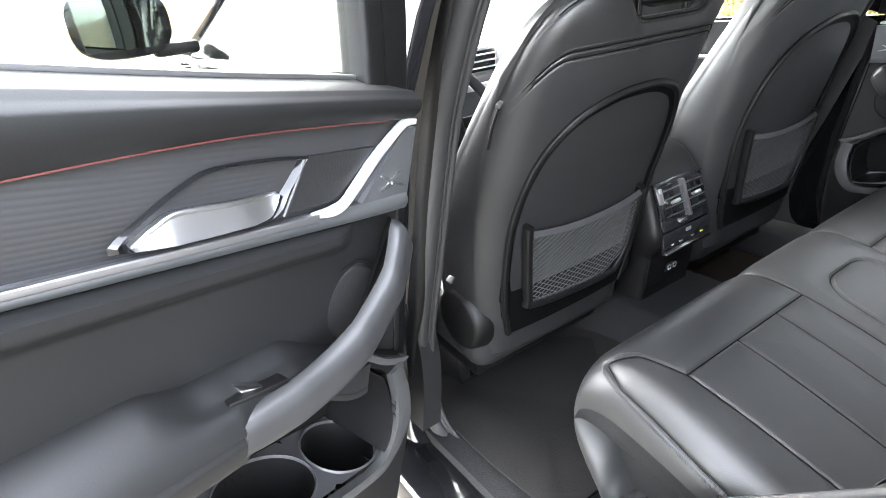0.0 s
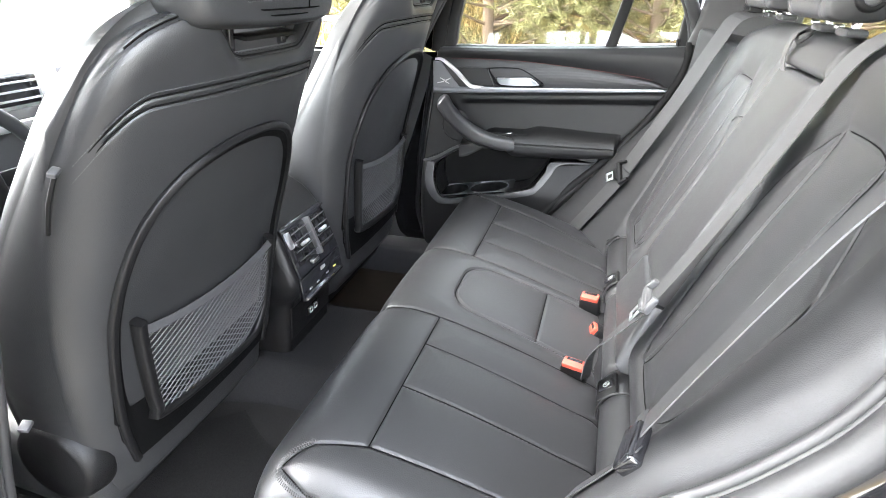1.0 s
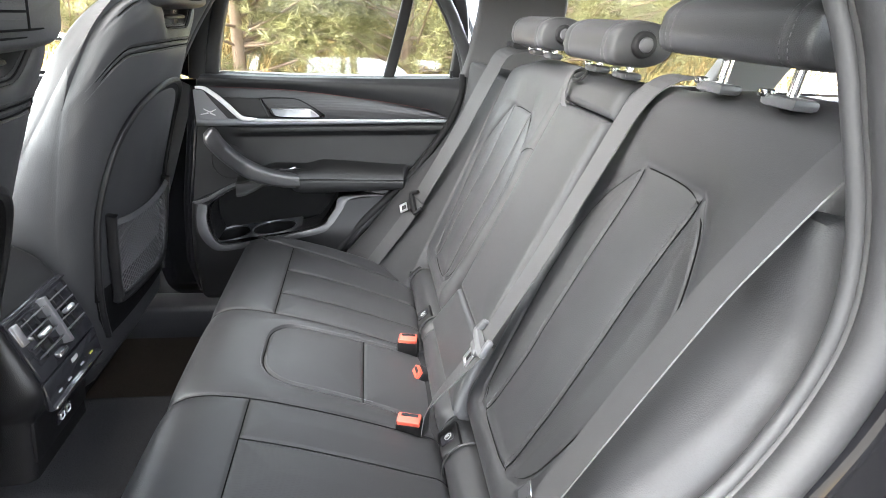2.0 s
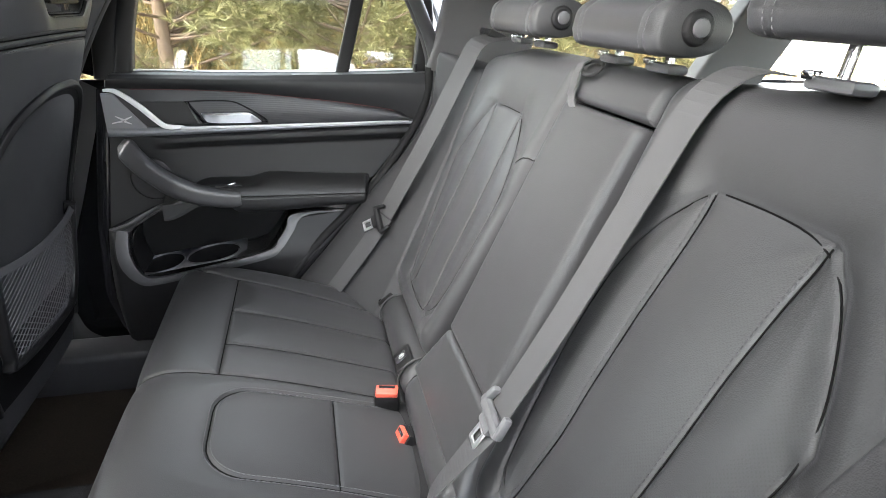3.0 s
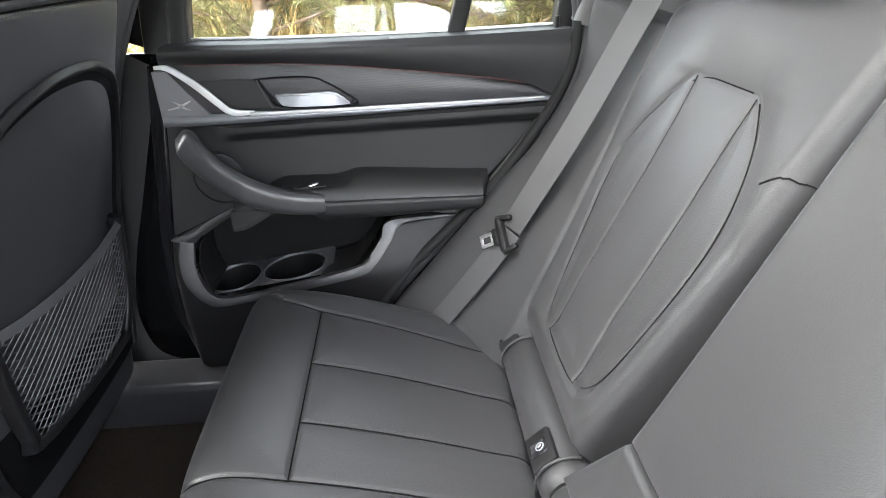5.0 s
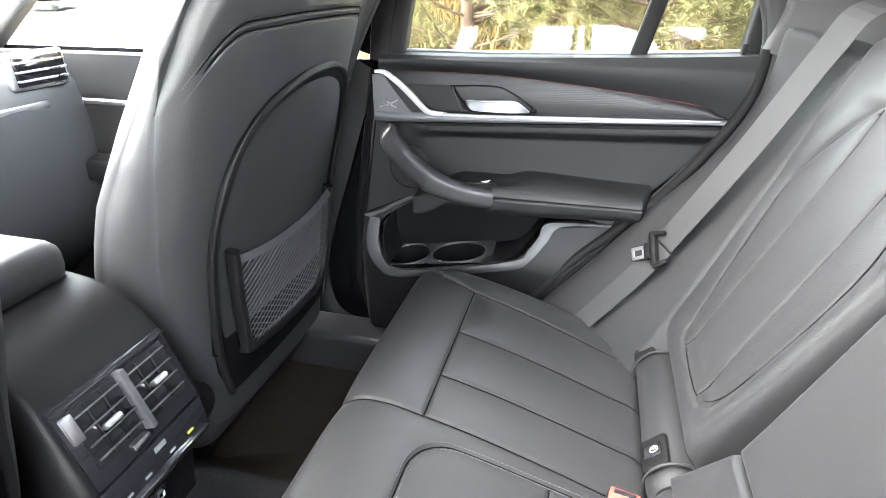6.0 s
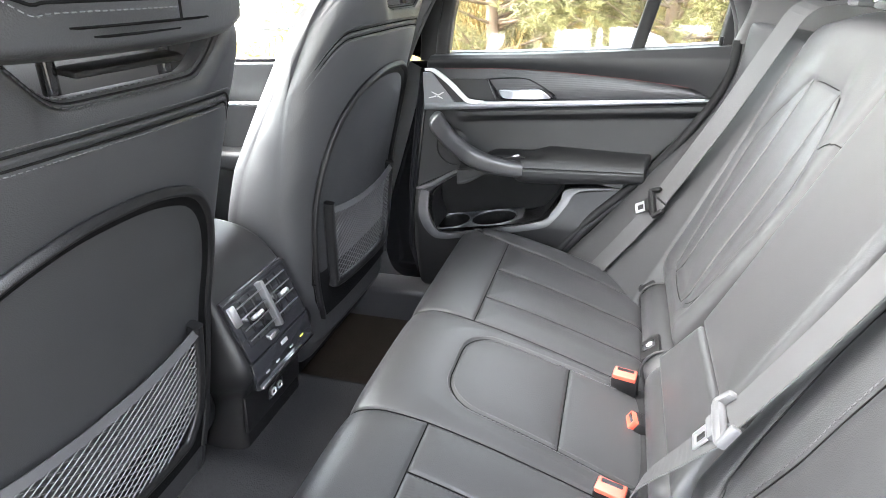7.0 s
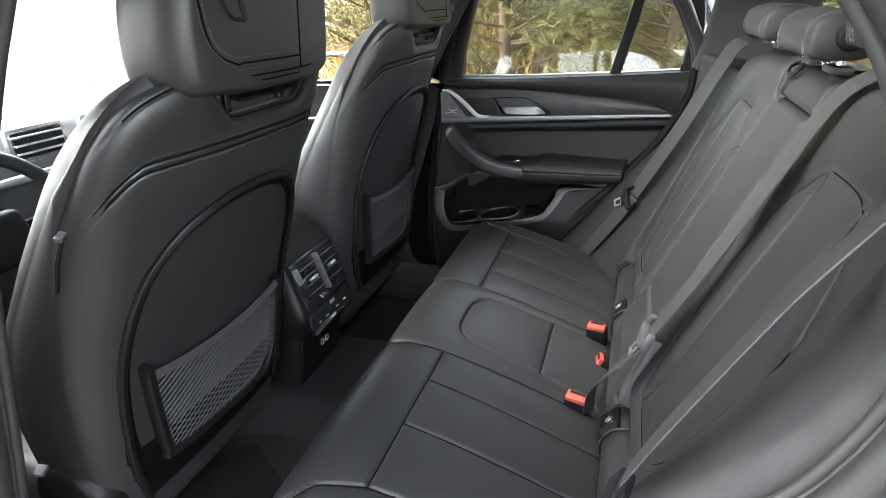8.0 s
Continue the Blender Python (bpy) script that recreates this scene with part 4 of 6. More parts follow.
    for off in (0.0, 0.014):
        row = [loc((cx + x, rear_y(cx + x, dz) - 0.0005, cz + dz)) for x, dz in [(-0.136 - off * 0.3, 0.070), (-0.134 - off * 0.5, 0.01), (-0.122 - off * 0.6, -0.034)] + [(x, -0.050 - off - 0.004 * (x + 0.09)) for x in np.linspace(-0.098, 0.028, 12)]]
        stitches("stitching", curve(row, 80), (0, -1, 0), THREAD, hr, 0.0034, 0.0024, 0.0006)
    row = [loc((cx + x, rear_y(cx + x, dz) + 0.0002, cz + dz)) for x, dz in [(-0.138, 0.070), (-0.137, 0.01), (-0.126, -0.038)] + [(x, -0.057 - 0.004 * (x + 0.09)) for x in np.linspace(-0.098, 0.028, 12)]]
    tube("seam", curve(row, 80), 0.0013, SEAM, hr, 5, (0, -1, 0.02))
    for off in (0.0, 0.007):
        tube("seam", [loc((cx + x, rear_y(cx + x, -0.080) + 0.004, cz - 0.0745 - off)) for x in np.linspace(-0.12, 0.14, 20)], 0.0012, SEAM, hr, 5, (0, -1, 0.02))
    v, f = sweep([loc((cx + 0.030, rear_y(cx + 0.030, dz) - 0.0002, cz + dz)) for dz in np.linspace(-0.075, 0.085, 12)], round_profile(0.0012, 5), (0, -1, 0))
    solid("seam", v, f, SEAM, hr)
    v, f = sweep([loc((cx - 0.098 + (0.017 - 0.003 * math.sin(t)) * math.copysign(abs(math.cos(t)) ** 0.5, math.cos(t)) - 0.010 * math.sin(t), rear_y(cx - 0.098, 0.02) - 0.001, cz + 0.022 + 0.029 * math.copysign(abs(math.sin(t)) ** 0.6, math.sin(t)) - 0.004 * math.cos(t))) for t in np.linspace(0, 2 * math.pi, 26, endpoint=False)], round_profile(0.003, 6), (0, 1, 0), True)
    solid("button_ring", v, f, PLASTIC, hr)
    for sg in (-1, 1):
        tube("post", [loc((0.026 + sg * 0.065, 0.560, 1.32)), loc((0.026 + sg * 0.065, 0.566, 1.262))], 0.007, GLOSS, hr, 10, (1, 0, 0))
    rbox("guide_plate", (0.130, 0.026, 0.008), PLASTIC, hr, Matrix.Translation(loc((0.03, 0.552, 1.284))) @ pose(0, 0, 0, 10), 0.005)
    return seat


left_seat = front_seat()
left_seat.location.x = -0.383
right_seat = copy_thing(left_seat, pose(0.388, 0.697, 0.424, -5, 0, 0))
latch = rbox("seat_latch", (0.016, 0.010, 0.007), PLASTIC_GREY, left_seat, pose(-0.268, -0.100, 0.760, 20, -15, 20), 0.002)
rbox("belt_anchor", (0.016, 0.014, 0.008), PLASTIC_GREY, left_seat, pose(-0.318, 0.030, 0.405, 10, -20, 15), 0.002)
tube("latch_cable", [(-0.268, -0.100, 0.757), (-0.271, -0.08, 0.72), (-0.268, -0.06, 0.68)], 0.003, PLASTIC, latch)
tagged(left_seat, "black leather front seat with net pocket, beside the door pillar")
tagged(right_seat, "black leather front seat with net pocket, on the far side")


# ---- centre console rear ----
def console():
    c = thing("centre_console", "black console end with rear air vents, climate buttons and sockets", "console")
    line = curve([(1.30, 0.93), (0.98, 0.925), (0.86, 0.918), (0.80, 0.895), (0.762, 0.852), (0.738, 0.790), (0.716, 0.725), (0.716, 0.690), (0.742, 0.650), (0.752, 0.600), (0.758, 0.545), (0.765, 0.47)], 80)
    n = 60
    q = np.linspace(-1, 1, n)[:, None]
    half = np.interp(line[:, 1], [0.47, 0.55, 0.66, 0.72, 0.85, 0.93], [0.118, 0.112, 0.108, 0.122, 0.116, 0.112])[None]
    r = np.abs(q)
    back = 0.05 * (1 - np.sqrt(1 - np.clip((r - 0.82) / 0.18, 0, 1) ** 2)) 
    p = np.stack([q * half + 0 * line[None, :, 0], line[None, :, 0] + back, np.broadcast_to(line[None, :, 1], (n, 80)) - back * 0.3], -1)
    shell("housing", p, (0, 0.25, -0.03), PLASTIC, c)
    armrest = rbox("armrest", (0.205, 0.36, 0.07), LEATHER, c, pose(0, 1.06, 0.945), 0.025, 3)
    # vent unit on the sloped face
    m = along((0, 0.762, 0.855), (0, 0.738, 0.786), (0, -0.95, 0.3))
    rbox("vent_frame", (0.196, 0.012, 0.128), GLOSS, c, m @ pose(0, 0.004, 0), 0.004, 2)
    rbox("vent_cavity", (0.166, 0.004, 0.088), GLOSS, c, m @ pose(0, 0.0105, 0.006), 0.001, 1)
    for s in (-1, 1):
        for k in range(4):
            rbox("louvre", (0.072, 0.014, 0.0026), PLASTIC_GREY, c, m @ pose(s * 0.042, 0.016, -0.026 + 0.0215 * k, 22), 0.001, 1)
        for k in (0.030, 0.056):
            rbox("inner_blade", (0.002, 0.008, 0.080), PLASTIC, c, m @ pose(s * k, 0.0115, 0.006), 0.0006, 1)
        rbox("vent_tab", (0.026, 0.016, 0.009), SATIN, c, m @ pose(s * 0.043, 0.0225, 0.006, 20), 0.003)
    rbox("vent_divider", (0.010, 0.020, 0.098), PLASTIC_GREY, c, m @ pose(0, 0.018, 0.006), 0.003)
    rbox("vent_rim", (0.200, 0.004, 0.004), GLOSS, c, m @ pose(0, 0.012, 0.056), 0.001, 1)
    rbox("vent_wheel", (0.016, 0.008, 0.040), SATIN, c, m @ pose(0.084, 0.012, 0.028), 0.002)
    rbox("vent_wheel", (0.030, 0.008, 0.010), CHROME, c, m @ pose(0.02, 0.012, -0.050), 0.002)
    # climate buttons
    m = along((0, 0.716, 0.722), (0, 0.714, 0.700), (0, -1, 0.1))
    rbox("button_panel", (0.200, 0.012, 0.058), GLOSS, c, m @ pose(0, 0.002, -0.004), 0.003)
    rbox("button_bar", (0.190, 0.010, 0.008), CHROME, c, m @ pose(0, 0.009, -0.030), 0.003)
    for k in range(3):
        rbox("display_mark", (0.010, 0.002, 0.009), WHITE, c, m @ pose(-0.004 + 0.006 * k - 0.005, 0.0085, 0.012), 0.0006, 1)
    for x in (-0.06, -0.02, 0.03, 0.065):
        rbox("display_mark", (0.012, 0.002, 0.004), YELLOW if x == -0.06 else WHITE, c, m @ pose(x, 0.0085, -0.012), 0.0006, 1)
    # lower cover with two sockets
    m = along((0, 0.750, 0.64), (0, 0.756, 0.59), (0, -1, -0.1))
    rbox("lower_cover", (0.196, 0.010, 0.092), PLASTIC, c, m @ pose(0, 0.002, 0.006), 0.004)
    rbox("socket_plate", (0.052, 0.004, 0.028), GLOSS, c, m @ pose(0.0, 0.008, 0.002), 0.002, 1)
    for s in (-1, 1):
        rbox("socket", (0.014, 0.003, 0.016), SATIN, c, m @ pose(s * 0.0115, 0.0105, 0.002), 0.004)
        rbox("socket_slot", (0.007, 0.003, 0.008), GLOSS, c, m @ pose(s * 0.0115, 0.0115, 0.002), 0.0015)


console()


# ---- doors ----
DOOR_X = 0.725


def door(sg, m, label, open_door):
    """Rear door with its trim, in car coordinates mirrored by sg; d is how far a point stands into the cabin."""
    d0 = thing("rear_door", label, "car door", "rear doors")
    d0.matrix_world = m
    P = lambda y, z, d=0.0: np.stack(np.broadcast_arrays(sg * (DOOR_X - np.asarray(d, float)), np.asarray(y, float), np.asarray(z, float)), -1)
    IN = np.array((-sg, 0.0, 0.0))
    inside = (sg < 0)
    front = lambda z: np.interp(z, [0.42, 0.50, 0.60, 0.79, 1.03, 1.14, 1.19], [0.60, 0.66, 0.685, 0.672, 0.632, 0.612, 0.60])
    rear = lambda z: np.interp(z, [0.42, 0.52, 0.64, 0.71, 0.80, 0.895, 0.97, 1.04, 1.10, 1.17, 1.20], [0.425, 0.345, 0.232, 0.174, 0.104, 0.028, -0.038, -0.092, -0.124, -0.132, -0.128])

    def skin(name, lower, upper, depth, mat, n=120, k=60, back=0.05, label=""):
        """Panel between two edge lines z(y), with a depth function of (y, s, z)."""
        q, s = np.meshgrid(np.linspace(0, 1, n), np.linspace(0, 1, k), indexing="ij")
        zl, zu = lower(q), upper(q)
        z = zl + (zu - zl) * s
        y = front(z) + (rear(z) - front(z)) * q
        return shell(name, P(y, z, depth(y, s, z)), -IN * back, mat, d0, label, flip=inside)

    # lines across the door as functions of the share from front to rear edge
    def tab(ys, zs):
        c = curve(list(zip(ys, zs)), 160)[::-1]
        return lambda q: np.interp(0.625 - q * 0.735, c[:, 0], c[:, 1])

    strip_lo = tab([0.64, 0.507, 0.064, -0.17], [1.025, 1.028, 1.047, 1.058])
    strip_hi = tab([0.64, 0.50, 0.218, -0.083, -0.17], [1.047, 1.047, 1.054, 1.064, 1.066])
    roll_lo = tab([0.64, 0.386, 0.174, 0.05, -0.042, -0.083, -0.12, -0.17], [1.138, 1.136, 1.119, 1.105, 1.091, 1.075, 1.068, 1.067])
    belt = tab([0.64, 0.566, 0.383, 0.102, -0.099, -0.17], [1.168, 1.170, 1.171, 1.178, 1.186, 1.188])

    # upper roll along the window sill
    skin("upper_roll", roll_lo, lambda q: belt(q), lambda y, s, z: 0.012 + 0.020 * np.sin(np.clip(s * 1.15, 0, 1) * math.pi * 0.55 + 0.35) - 0.05 * np.clip(s - 0.75, 0, None) ** 1.2, VINYL, 140, 40, 0.06)
    skin("sill_shelf", lambda q: belt(q) - 0.005, lambda q: belt(q) + 0.003, lambda y, s, z: 0.012 - 0.046 * s, VINYL, 80, 8, 0.03)
    # ribbed insert between roll and strip
    ribs = lambda y, s, z: 0.004 + 0.006 * np.sin(s * math.pi) + 0.00035 * np.abs(np.sin((z - 0.16 * (0.3 - y) ** 2 + 0.03 * y) * math.pi / 0.0046)) * smoothstep(0.44, 0.40, y)
    skin("trim_insert", strip_hi, roll_lo, ribs, RIBBED, 160, 140, 0.03, "dark trim insert with fine ribs")
    skin("lower_strip", strip_lo, strip_hi, lambda y, s, z: 0.012 + 0.004 * np.sin(s * math.pi), STRIP, 120, 8, 0.03)
    # red piping
    q = np.linspace(0.06, 0.90, 80)
    line = [P(front(z) + (rear(z) - front(z)) * a, z - 0.001, 0.0175) for a, z in zip(q, roll_lo(q))]
    v, f = sweep(line, round_profile(0.0010, 6), IN)
    solid("red_piping", v, f, REDLINE, d0, "thin red accent line")
    # bright trim that runs down the front and back along the strip
    chrome = curve([(0.624, 1.133), (0.602, 1.132), (0.578, 1.117), (0.550, 1.094), (0.526, 1.070), (0.508, 1.054), (0.490, 1.0495), (0.462, 1.0503)], 50)
    wid = np.interp(np.linspace(0, 1, 50), [0, 0.15, 0.5, 0.85, 1], [0.5, 0.9, 1.1, 0.95, 0.45])
    v, f = sweep(P(chrome[:, 0], chrome[:, 1], 0.016), box_profile(0.0125, 0.006, 0.0015), IN, scale=wid)
    solid("bright_trim", v, f, TRIM, d0, "satin aluminium trim")
    tail = curve([(0.47, 1.0468), (0.35, 1.0495), (0.218, 1.0535), (0.06, 1.0585), (-0.085, 1.0635)], 60)
    v, f = sweep(P(tail[:, 0], tail[:, 1], 0.016), box_profile(0.007, 0.006, 0.0015), IN, scale=np.linspace(1.2, 0.6, 60))
    solid("bright_trim", v, f, HANDLE, d0)
    # corner plate with plain angular marks
    corner = np.array([[(0.628 - 0.10 * a * (0.25 + 0.75 * (1 - b)) , 1.030 + 0.095 * b) for b in np.linspace(0, 1, 14)] for a in np.linspace(0, 1, 14)])
    shell("corner_plate", P(corner[..., 0] + 0.004, corner[..., 1], 0.0125), -IN * 0.02, STRIP, d0, flip=inside)
    for a, b in (((0.609, 1.074), (0.592, 1.0655)), ((0.574, 1.0735), (0.590, 1.0655)), ((0.618, 1.0575), (0.596, 1.0625)), ((0.577, 1.0565), (0.592, 1.0625))):
        v, f = sweep([P(*a, 0.0135), P(*b, 0.0135)], box_profile(0.0042, 0.002), IN, scale=[0.5, 1.0])
        solid("plate_mark", v, f, SATIN, d0)
    # release handle in its recess
    a, b = np.meshgrid(np.linspace(0, 1, 30), np.linspace(0, 1, 20), indexing="ij")
    zz = 1.058 + b * 0.051
    y0, y1 = 0.490 + 0.065 * b ** 0.8, 0.419 + 0.033 * b
    shell("handle_plate", P(y0 + (y1 - y0) * a, zz, 0.0135 + 0 * a), -IN * 0.02, GLOVE, d0, flip=inside)
    recess = curve([(0.452, 1.108), (0.408, 1.111), (0.352, 1.110), (0.323, 1.099), (0.295, 1.082), (0.274, 1.066), (0.282, 1.060), (0.345, 1.058), (0.414, 1.058), (0.433, 1.082), (0.452, 1.108)], 64)[:-1]
    cen = recess.mean(0)
    rings = []
    for k, dd in ((1.06, 0.012), (1.0, 0.016), (0.95, 0.013), (0.86, -0.002), (0.6, -0.012), (0.25, -0.015)):
        rings.append(P(cen[0] + (recess[:, 0] - cen[0]) * k, cen[1] + (recess[:, 1] - cen[1]) * k, dd))
    v, n1 = np.vstack(rings), len(recess)
    f = [(i * n1 + j, i * n1 + (j + 1) % n1, (i + 1) * n1 + (j + 1) % n1, (i + 1) * n1 + j) for i in range(5) for j in range(n1)] + [tuple(range(5 * n1, 6 * n1))]
    solid("handle_recess", v, f, GLOSS, d0)
    top = curve([(0.421, 1.0795), (0.370, 1.0805), (0.318, 1.0825), (0.300, 1.0745), (0.285, 1.0625)], 40)
    low = curve([(0.420, 1.0790), (0.412, 1.0660), (0.400, 1.0605), (0.342, 1.0600), (0.284, 1.0615)], 40)
    s = np.linspace(0, 1, 10)[None, :, None]
    face = top[:, None] * (1 - s) + low[:, None] * s
    dd = np.interp(np.linspace(0, 1, 40), [0, 0.3, 0.8, 1], [0.014, 0.022, 0.023, 0.018])[:, None] - 0.006 + 0.008 * s[..., 0]
    grip = shell("release_handle", P(face[..., 0], face[..., 1], dd), -IN * 0.006, HANDLE, d0, "bright chrome release handle", flip=inside)
    v, f = sweep(P(top[:, 0], top[:, 1], dd[:, 0] + 0.001), round_profile(0.0022, 8), IN, scale=np.interp(np.linspace(0, 1, 40), [0, 0.1, 0.9, 1], [0.4, 1, 1, 0.5]))
    solid("handle_edge", v, f, SATIN, grip)
    v, f = sweep([P(0.450, 1.108, 0.014), P(0.440, 1.085, 0.015), P(0.428, 1.056, 0.014)], round_profile(0.0018, 6), IN)
    solid("plate_edge", v, f, RIM, d0)
    # thin bright line along the foot of the window
    qq = np.linspace(0.02, 0.97, 40)
    v, f = sweep([P(front(z) + (rear(z) - front(z)) * a, z + 0.004, -0.031) for a, z in zip(qq, belt(qq))], box_profile(0.005, 0.006, 0.001), IN)
    solid("window_line", v, f, SATIN, d0)
    # soft middle panel and lower panel with storage
    mid_lo = lambda q: np.interp(0.668 - 0.61 * q, [0.0, 0.45, 0.523, 0.56, 0.60, 0.675], [0.862, 0.866, 0.864, 0.849, 0.826, 0.790])
    mid = lambda y, s, z: 0.008 + 0.020 * smoothstep(0.80, 0.93, s) * smoothstep(1.01, 0.985, s) * smoothstep(0.55, 0.49, y) - 0.010 * smoothstep(0.5, 0.62, y)
    skin("middle_panel", mid_lo, lambda q: strip_lo(q) - 0.002, mid, VINYL, 100, 60)

    hole_lo = lambda y: np.interp(y, [0.08, 0.223, 0.263, 0.298, 0.388, 0.517, 0.585, 0.607, 0.618, 0.624], [0.83, 0.812, 0.758, 0.728, 0.706, 0.679, 0.673, 0.685, 0.712, 0.76])
    hole_hi = lambda y: np.interp(y, [0.08, 0.30, 0.49, 0.553, 0.607, 0.624], [0.824, 0.852, 0.850, 0.834, 0.802, 0.788])

    def low_depth(y, s, z):
        inner = smoothstep(-0.006, 0.006, z - hole_lo(y)) * smoothstep(0.0, 0.008, hole_hi(y) - z) * smoothstep(0.630, 0.612, y)
        face = 0.047 * smoothstep(0.87, 0.70, z) + 0.005
        return face * (1 - inner) - 0.058 * inner

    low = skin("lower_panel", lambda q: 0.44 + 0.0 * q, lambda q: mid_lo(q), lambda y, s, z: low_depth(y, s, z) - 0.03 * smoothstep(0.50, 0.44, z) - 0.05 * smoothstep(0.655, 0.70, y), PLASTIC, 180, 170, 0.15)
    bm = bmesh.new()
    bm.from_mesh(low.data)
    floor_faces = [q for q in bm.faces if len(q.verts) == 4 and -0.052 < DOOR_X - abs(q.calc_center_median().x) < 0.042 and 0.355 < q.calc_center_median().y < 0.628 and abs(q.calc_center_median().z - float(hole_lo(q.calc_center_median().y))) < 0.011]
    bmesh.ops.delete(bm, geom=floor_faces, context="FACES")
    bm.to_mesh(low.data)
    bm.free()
    # recessed faces painted near-black, as shade under the armrest
    repaint(low, POCKET_SHADE, lambda x, y, z: abs(x) > DOOR_X + 0.004 and 0.66 < z < 0.86)
    skin("door_core", lambda q: 0.43 + 0.0 * q, lambda q: belt(q) - 0.01, lambda y, s, z: -0.062 + 0 * y, PLASTIC, 20, 20, 0.05)
    # satin edge of the storage pocket: a lower band and an upper lip
    outer = curve([(0.650, 0.795), (0.655, 0.752), (0.647, 0.702), (0.622, 0.664), (0.586, 0.651), (0.483, 0.668), (0.299, 0.707), (0.258, 0.732), (0.225, 0.775), (0.194, 0.812), (0.089, 0.822)], 110)
    inner = curve([(0.624, 0.790), (0.626, 0.750), (0.617, 0.711), (0.603, 0.682), (0.580, 0.671), (0.517, 0.678), (0.300, 0.727), (0.264, 0.757), (0.243, 0.786), (0.222, 0.818), (0.089, 0.828)], 110)
    s = np.linspace(0, 1, 9)[None, :, None]
    band = outer[:, None] * (1 - s) + inner[:, None] * s
    deep = 0.047 * smoothstep(0.87, 0.70, band[..., 1]) + 0.010 + 0.0012 * np.sin(s[..., 0] * math.pi)
    shell("pocket_rim", P(band[..., 0], band[..., 1], deep), -IN * 0.012, RIM, d0, "satin grey pocket edge", flip=not inside)
    outer = curve([(0.668, 0.797), (0.624, 0.811), (0.600, 0.825), (0.553, 0.850), (0.510, 0.862), (0.46, 0.864)], 50)
    inner = curve([(0.640, 0.785), (0.616, 0.794), (0.596, 0.806), (0.553, 0.832), (0.505, 0.847), (0.46, 0.851)], 50)
    band = outer[:, None] * (1 - s) + inner[:, None] * s
    deep = 0.047 * smoothstep(0.87, 0.70, band[..., 1]) + 0.010 - 0.016 * s[..., 0] ** 2
    shell("pocket_lip", P(band[..., 0], band[..., 1], deep), -IN * 0.012, RIM, d0, flip=inside)
    # shelf in the pocket with two round cup holders
    v, f, t = [], [], np.linspace(0, 2 * math.pi, 64, endpoint=False)
    for cy, cd, ry, rd, y0, y1 in ((0.564, -0.002, 0.0535, 0.050, 0.5075, 0.630), (0.436, -0.003, 0.068, 0.049, 0.350, 0.5075)):
        ca, sa = np.cos(t), np.sin(t)
        k = np.minimum(np.where(ca > 0, y1 - cy, cy - y0) / np.maximum(np.abs(ca), 1e-6), np.where(sa > 0, 0.049 - cd, cd + 0.057) / np.maximum(np.abs(sa), 1e-6))
        edge = np.stack([cy + ca * k, cd + sa * k], -1)
        hole = np.stack([cy + ca * ry, cd + sa * rd], -1)
        rings = [(edge, 0.0)] + [(np.array((cy, cd)) + (hole - (cy, cd)) * q, dz) for q, dz in ((1.03, 0.0), (1.015, 0.0025), (1.0, 0.003), (0.975, -0.001), (0.96, -0.01), (0.90, -0.085), (0.5, -0.088))]
        n0, n1 = len(v), len(t)
        for yd, dz in rings:
            v += [tuple(P(a, 0.685 - 0.16 * (a - 0.571) - 0.10 * min(b, 0.03) + dz, b)) for a, b in yd]
        f += [(n0 + i * n1 + j, n0 + i * n1 + (j + 1) % n1, n0 + (i + 1) * n1 + (j + 1) % n1, n0 + (i + 1) * n1 + j) for i in range(len(rings) - 1) for j in range(n1)]
        f.append(tuple(n0 + (len(rings) - 1) * n1 + j for j in range(n1)))
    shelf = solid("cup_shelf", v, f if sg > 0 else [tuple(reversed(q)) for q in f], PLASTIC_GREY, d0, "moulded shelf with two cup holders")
    # cup wells below the shelf darkened in colour to look shaded
    repaint(shelf, POCKET_SHADE, lambda x, y, z: z < 0.685 - 0.16 * (y - 0.571) - 0.10 * min(DOOR_X - abs(x), 0.03) - 0.004)
    # smooth inner wall of the pocket
    wall = curve([(0.596, 0.800), (0.610, 0.788), (0.614, 0.750), (0.607, 0.713), (0.597, 0.686)], 60)
    tail = curve([(0.372, 0.714), (0.305, 0.732), (0.274, 0.760), (0.254, 0.789), (0.236, 0.815)], 60)
    s = np.linspace(0, 1, 6)[None]
    for line in (wall, tail):
        deep = (0.047 * smoothstep(0.87, 0.70, line[:, 1]) + 0.006)[:, None] * (1 - s) - 0.0575 * s
        slab("pocket_wall", P(line[:, :1] + 0 * s, line[:, 1:] + 0 * s, deep), P(line[:, :1] + 0.003 + 0 * s, line[:, 1:] - 0.003 + 0 * s, deep), PLASTIC, d0, inside)
    # loudspeaker grille behind the pull
    sp = disc("speaker_grille", 0.050, 0.046, 0.012, GLOVE, d0, Matrix.Translation(Vector(P(0.550, 0.920, 0.002))) @ pose(0, 0, 0, 0, 90, 0), 40, 0.004)
    v, f = sweep([P(0.550 + 0.053 * math.cos(a), 0.920 + 0.053 * math.sin(a), 0.006) for a in np.linspace(0, 2 * math.pi, 40, endpoint=False)], round_profile(0.0014, 6), IN, True)
    solid("speaker_ring", v, f, PLASTIC, sp)
    # armrest with switch plate, and the pull that sweeps up to the front
    y, s = np.meshgrid(np.linspace(0.530, 0.020, 130), np.linspace(0, 1, 60), indexing="ij")
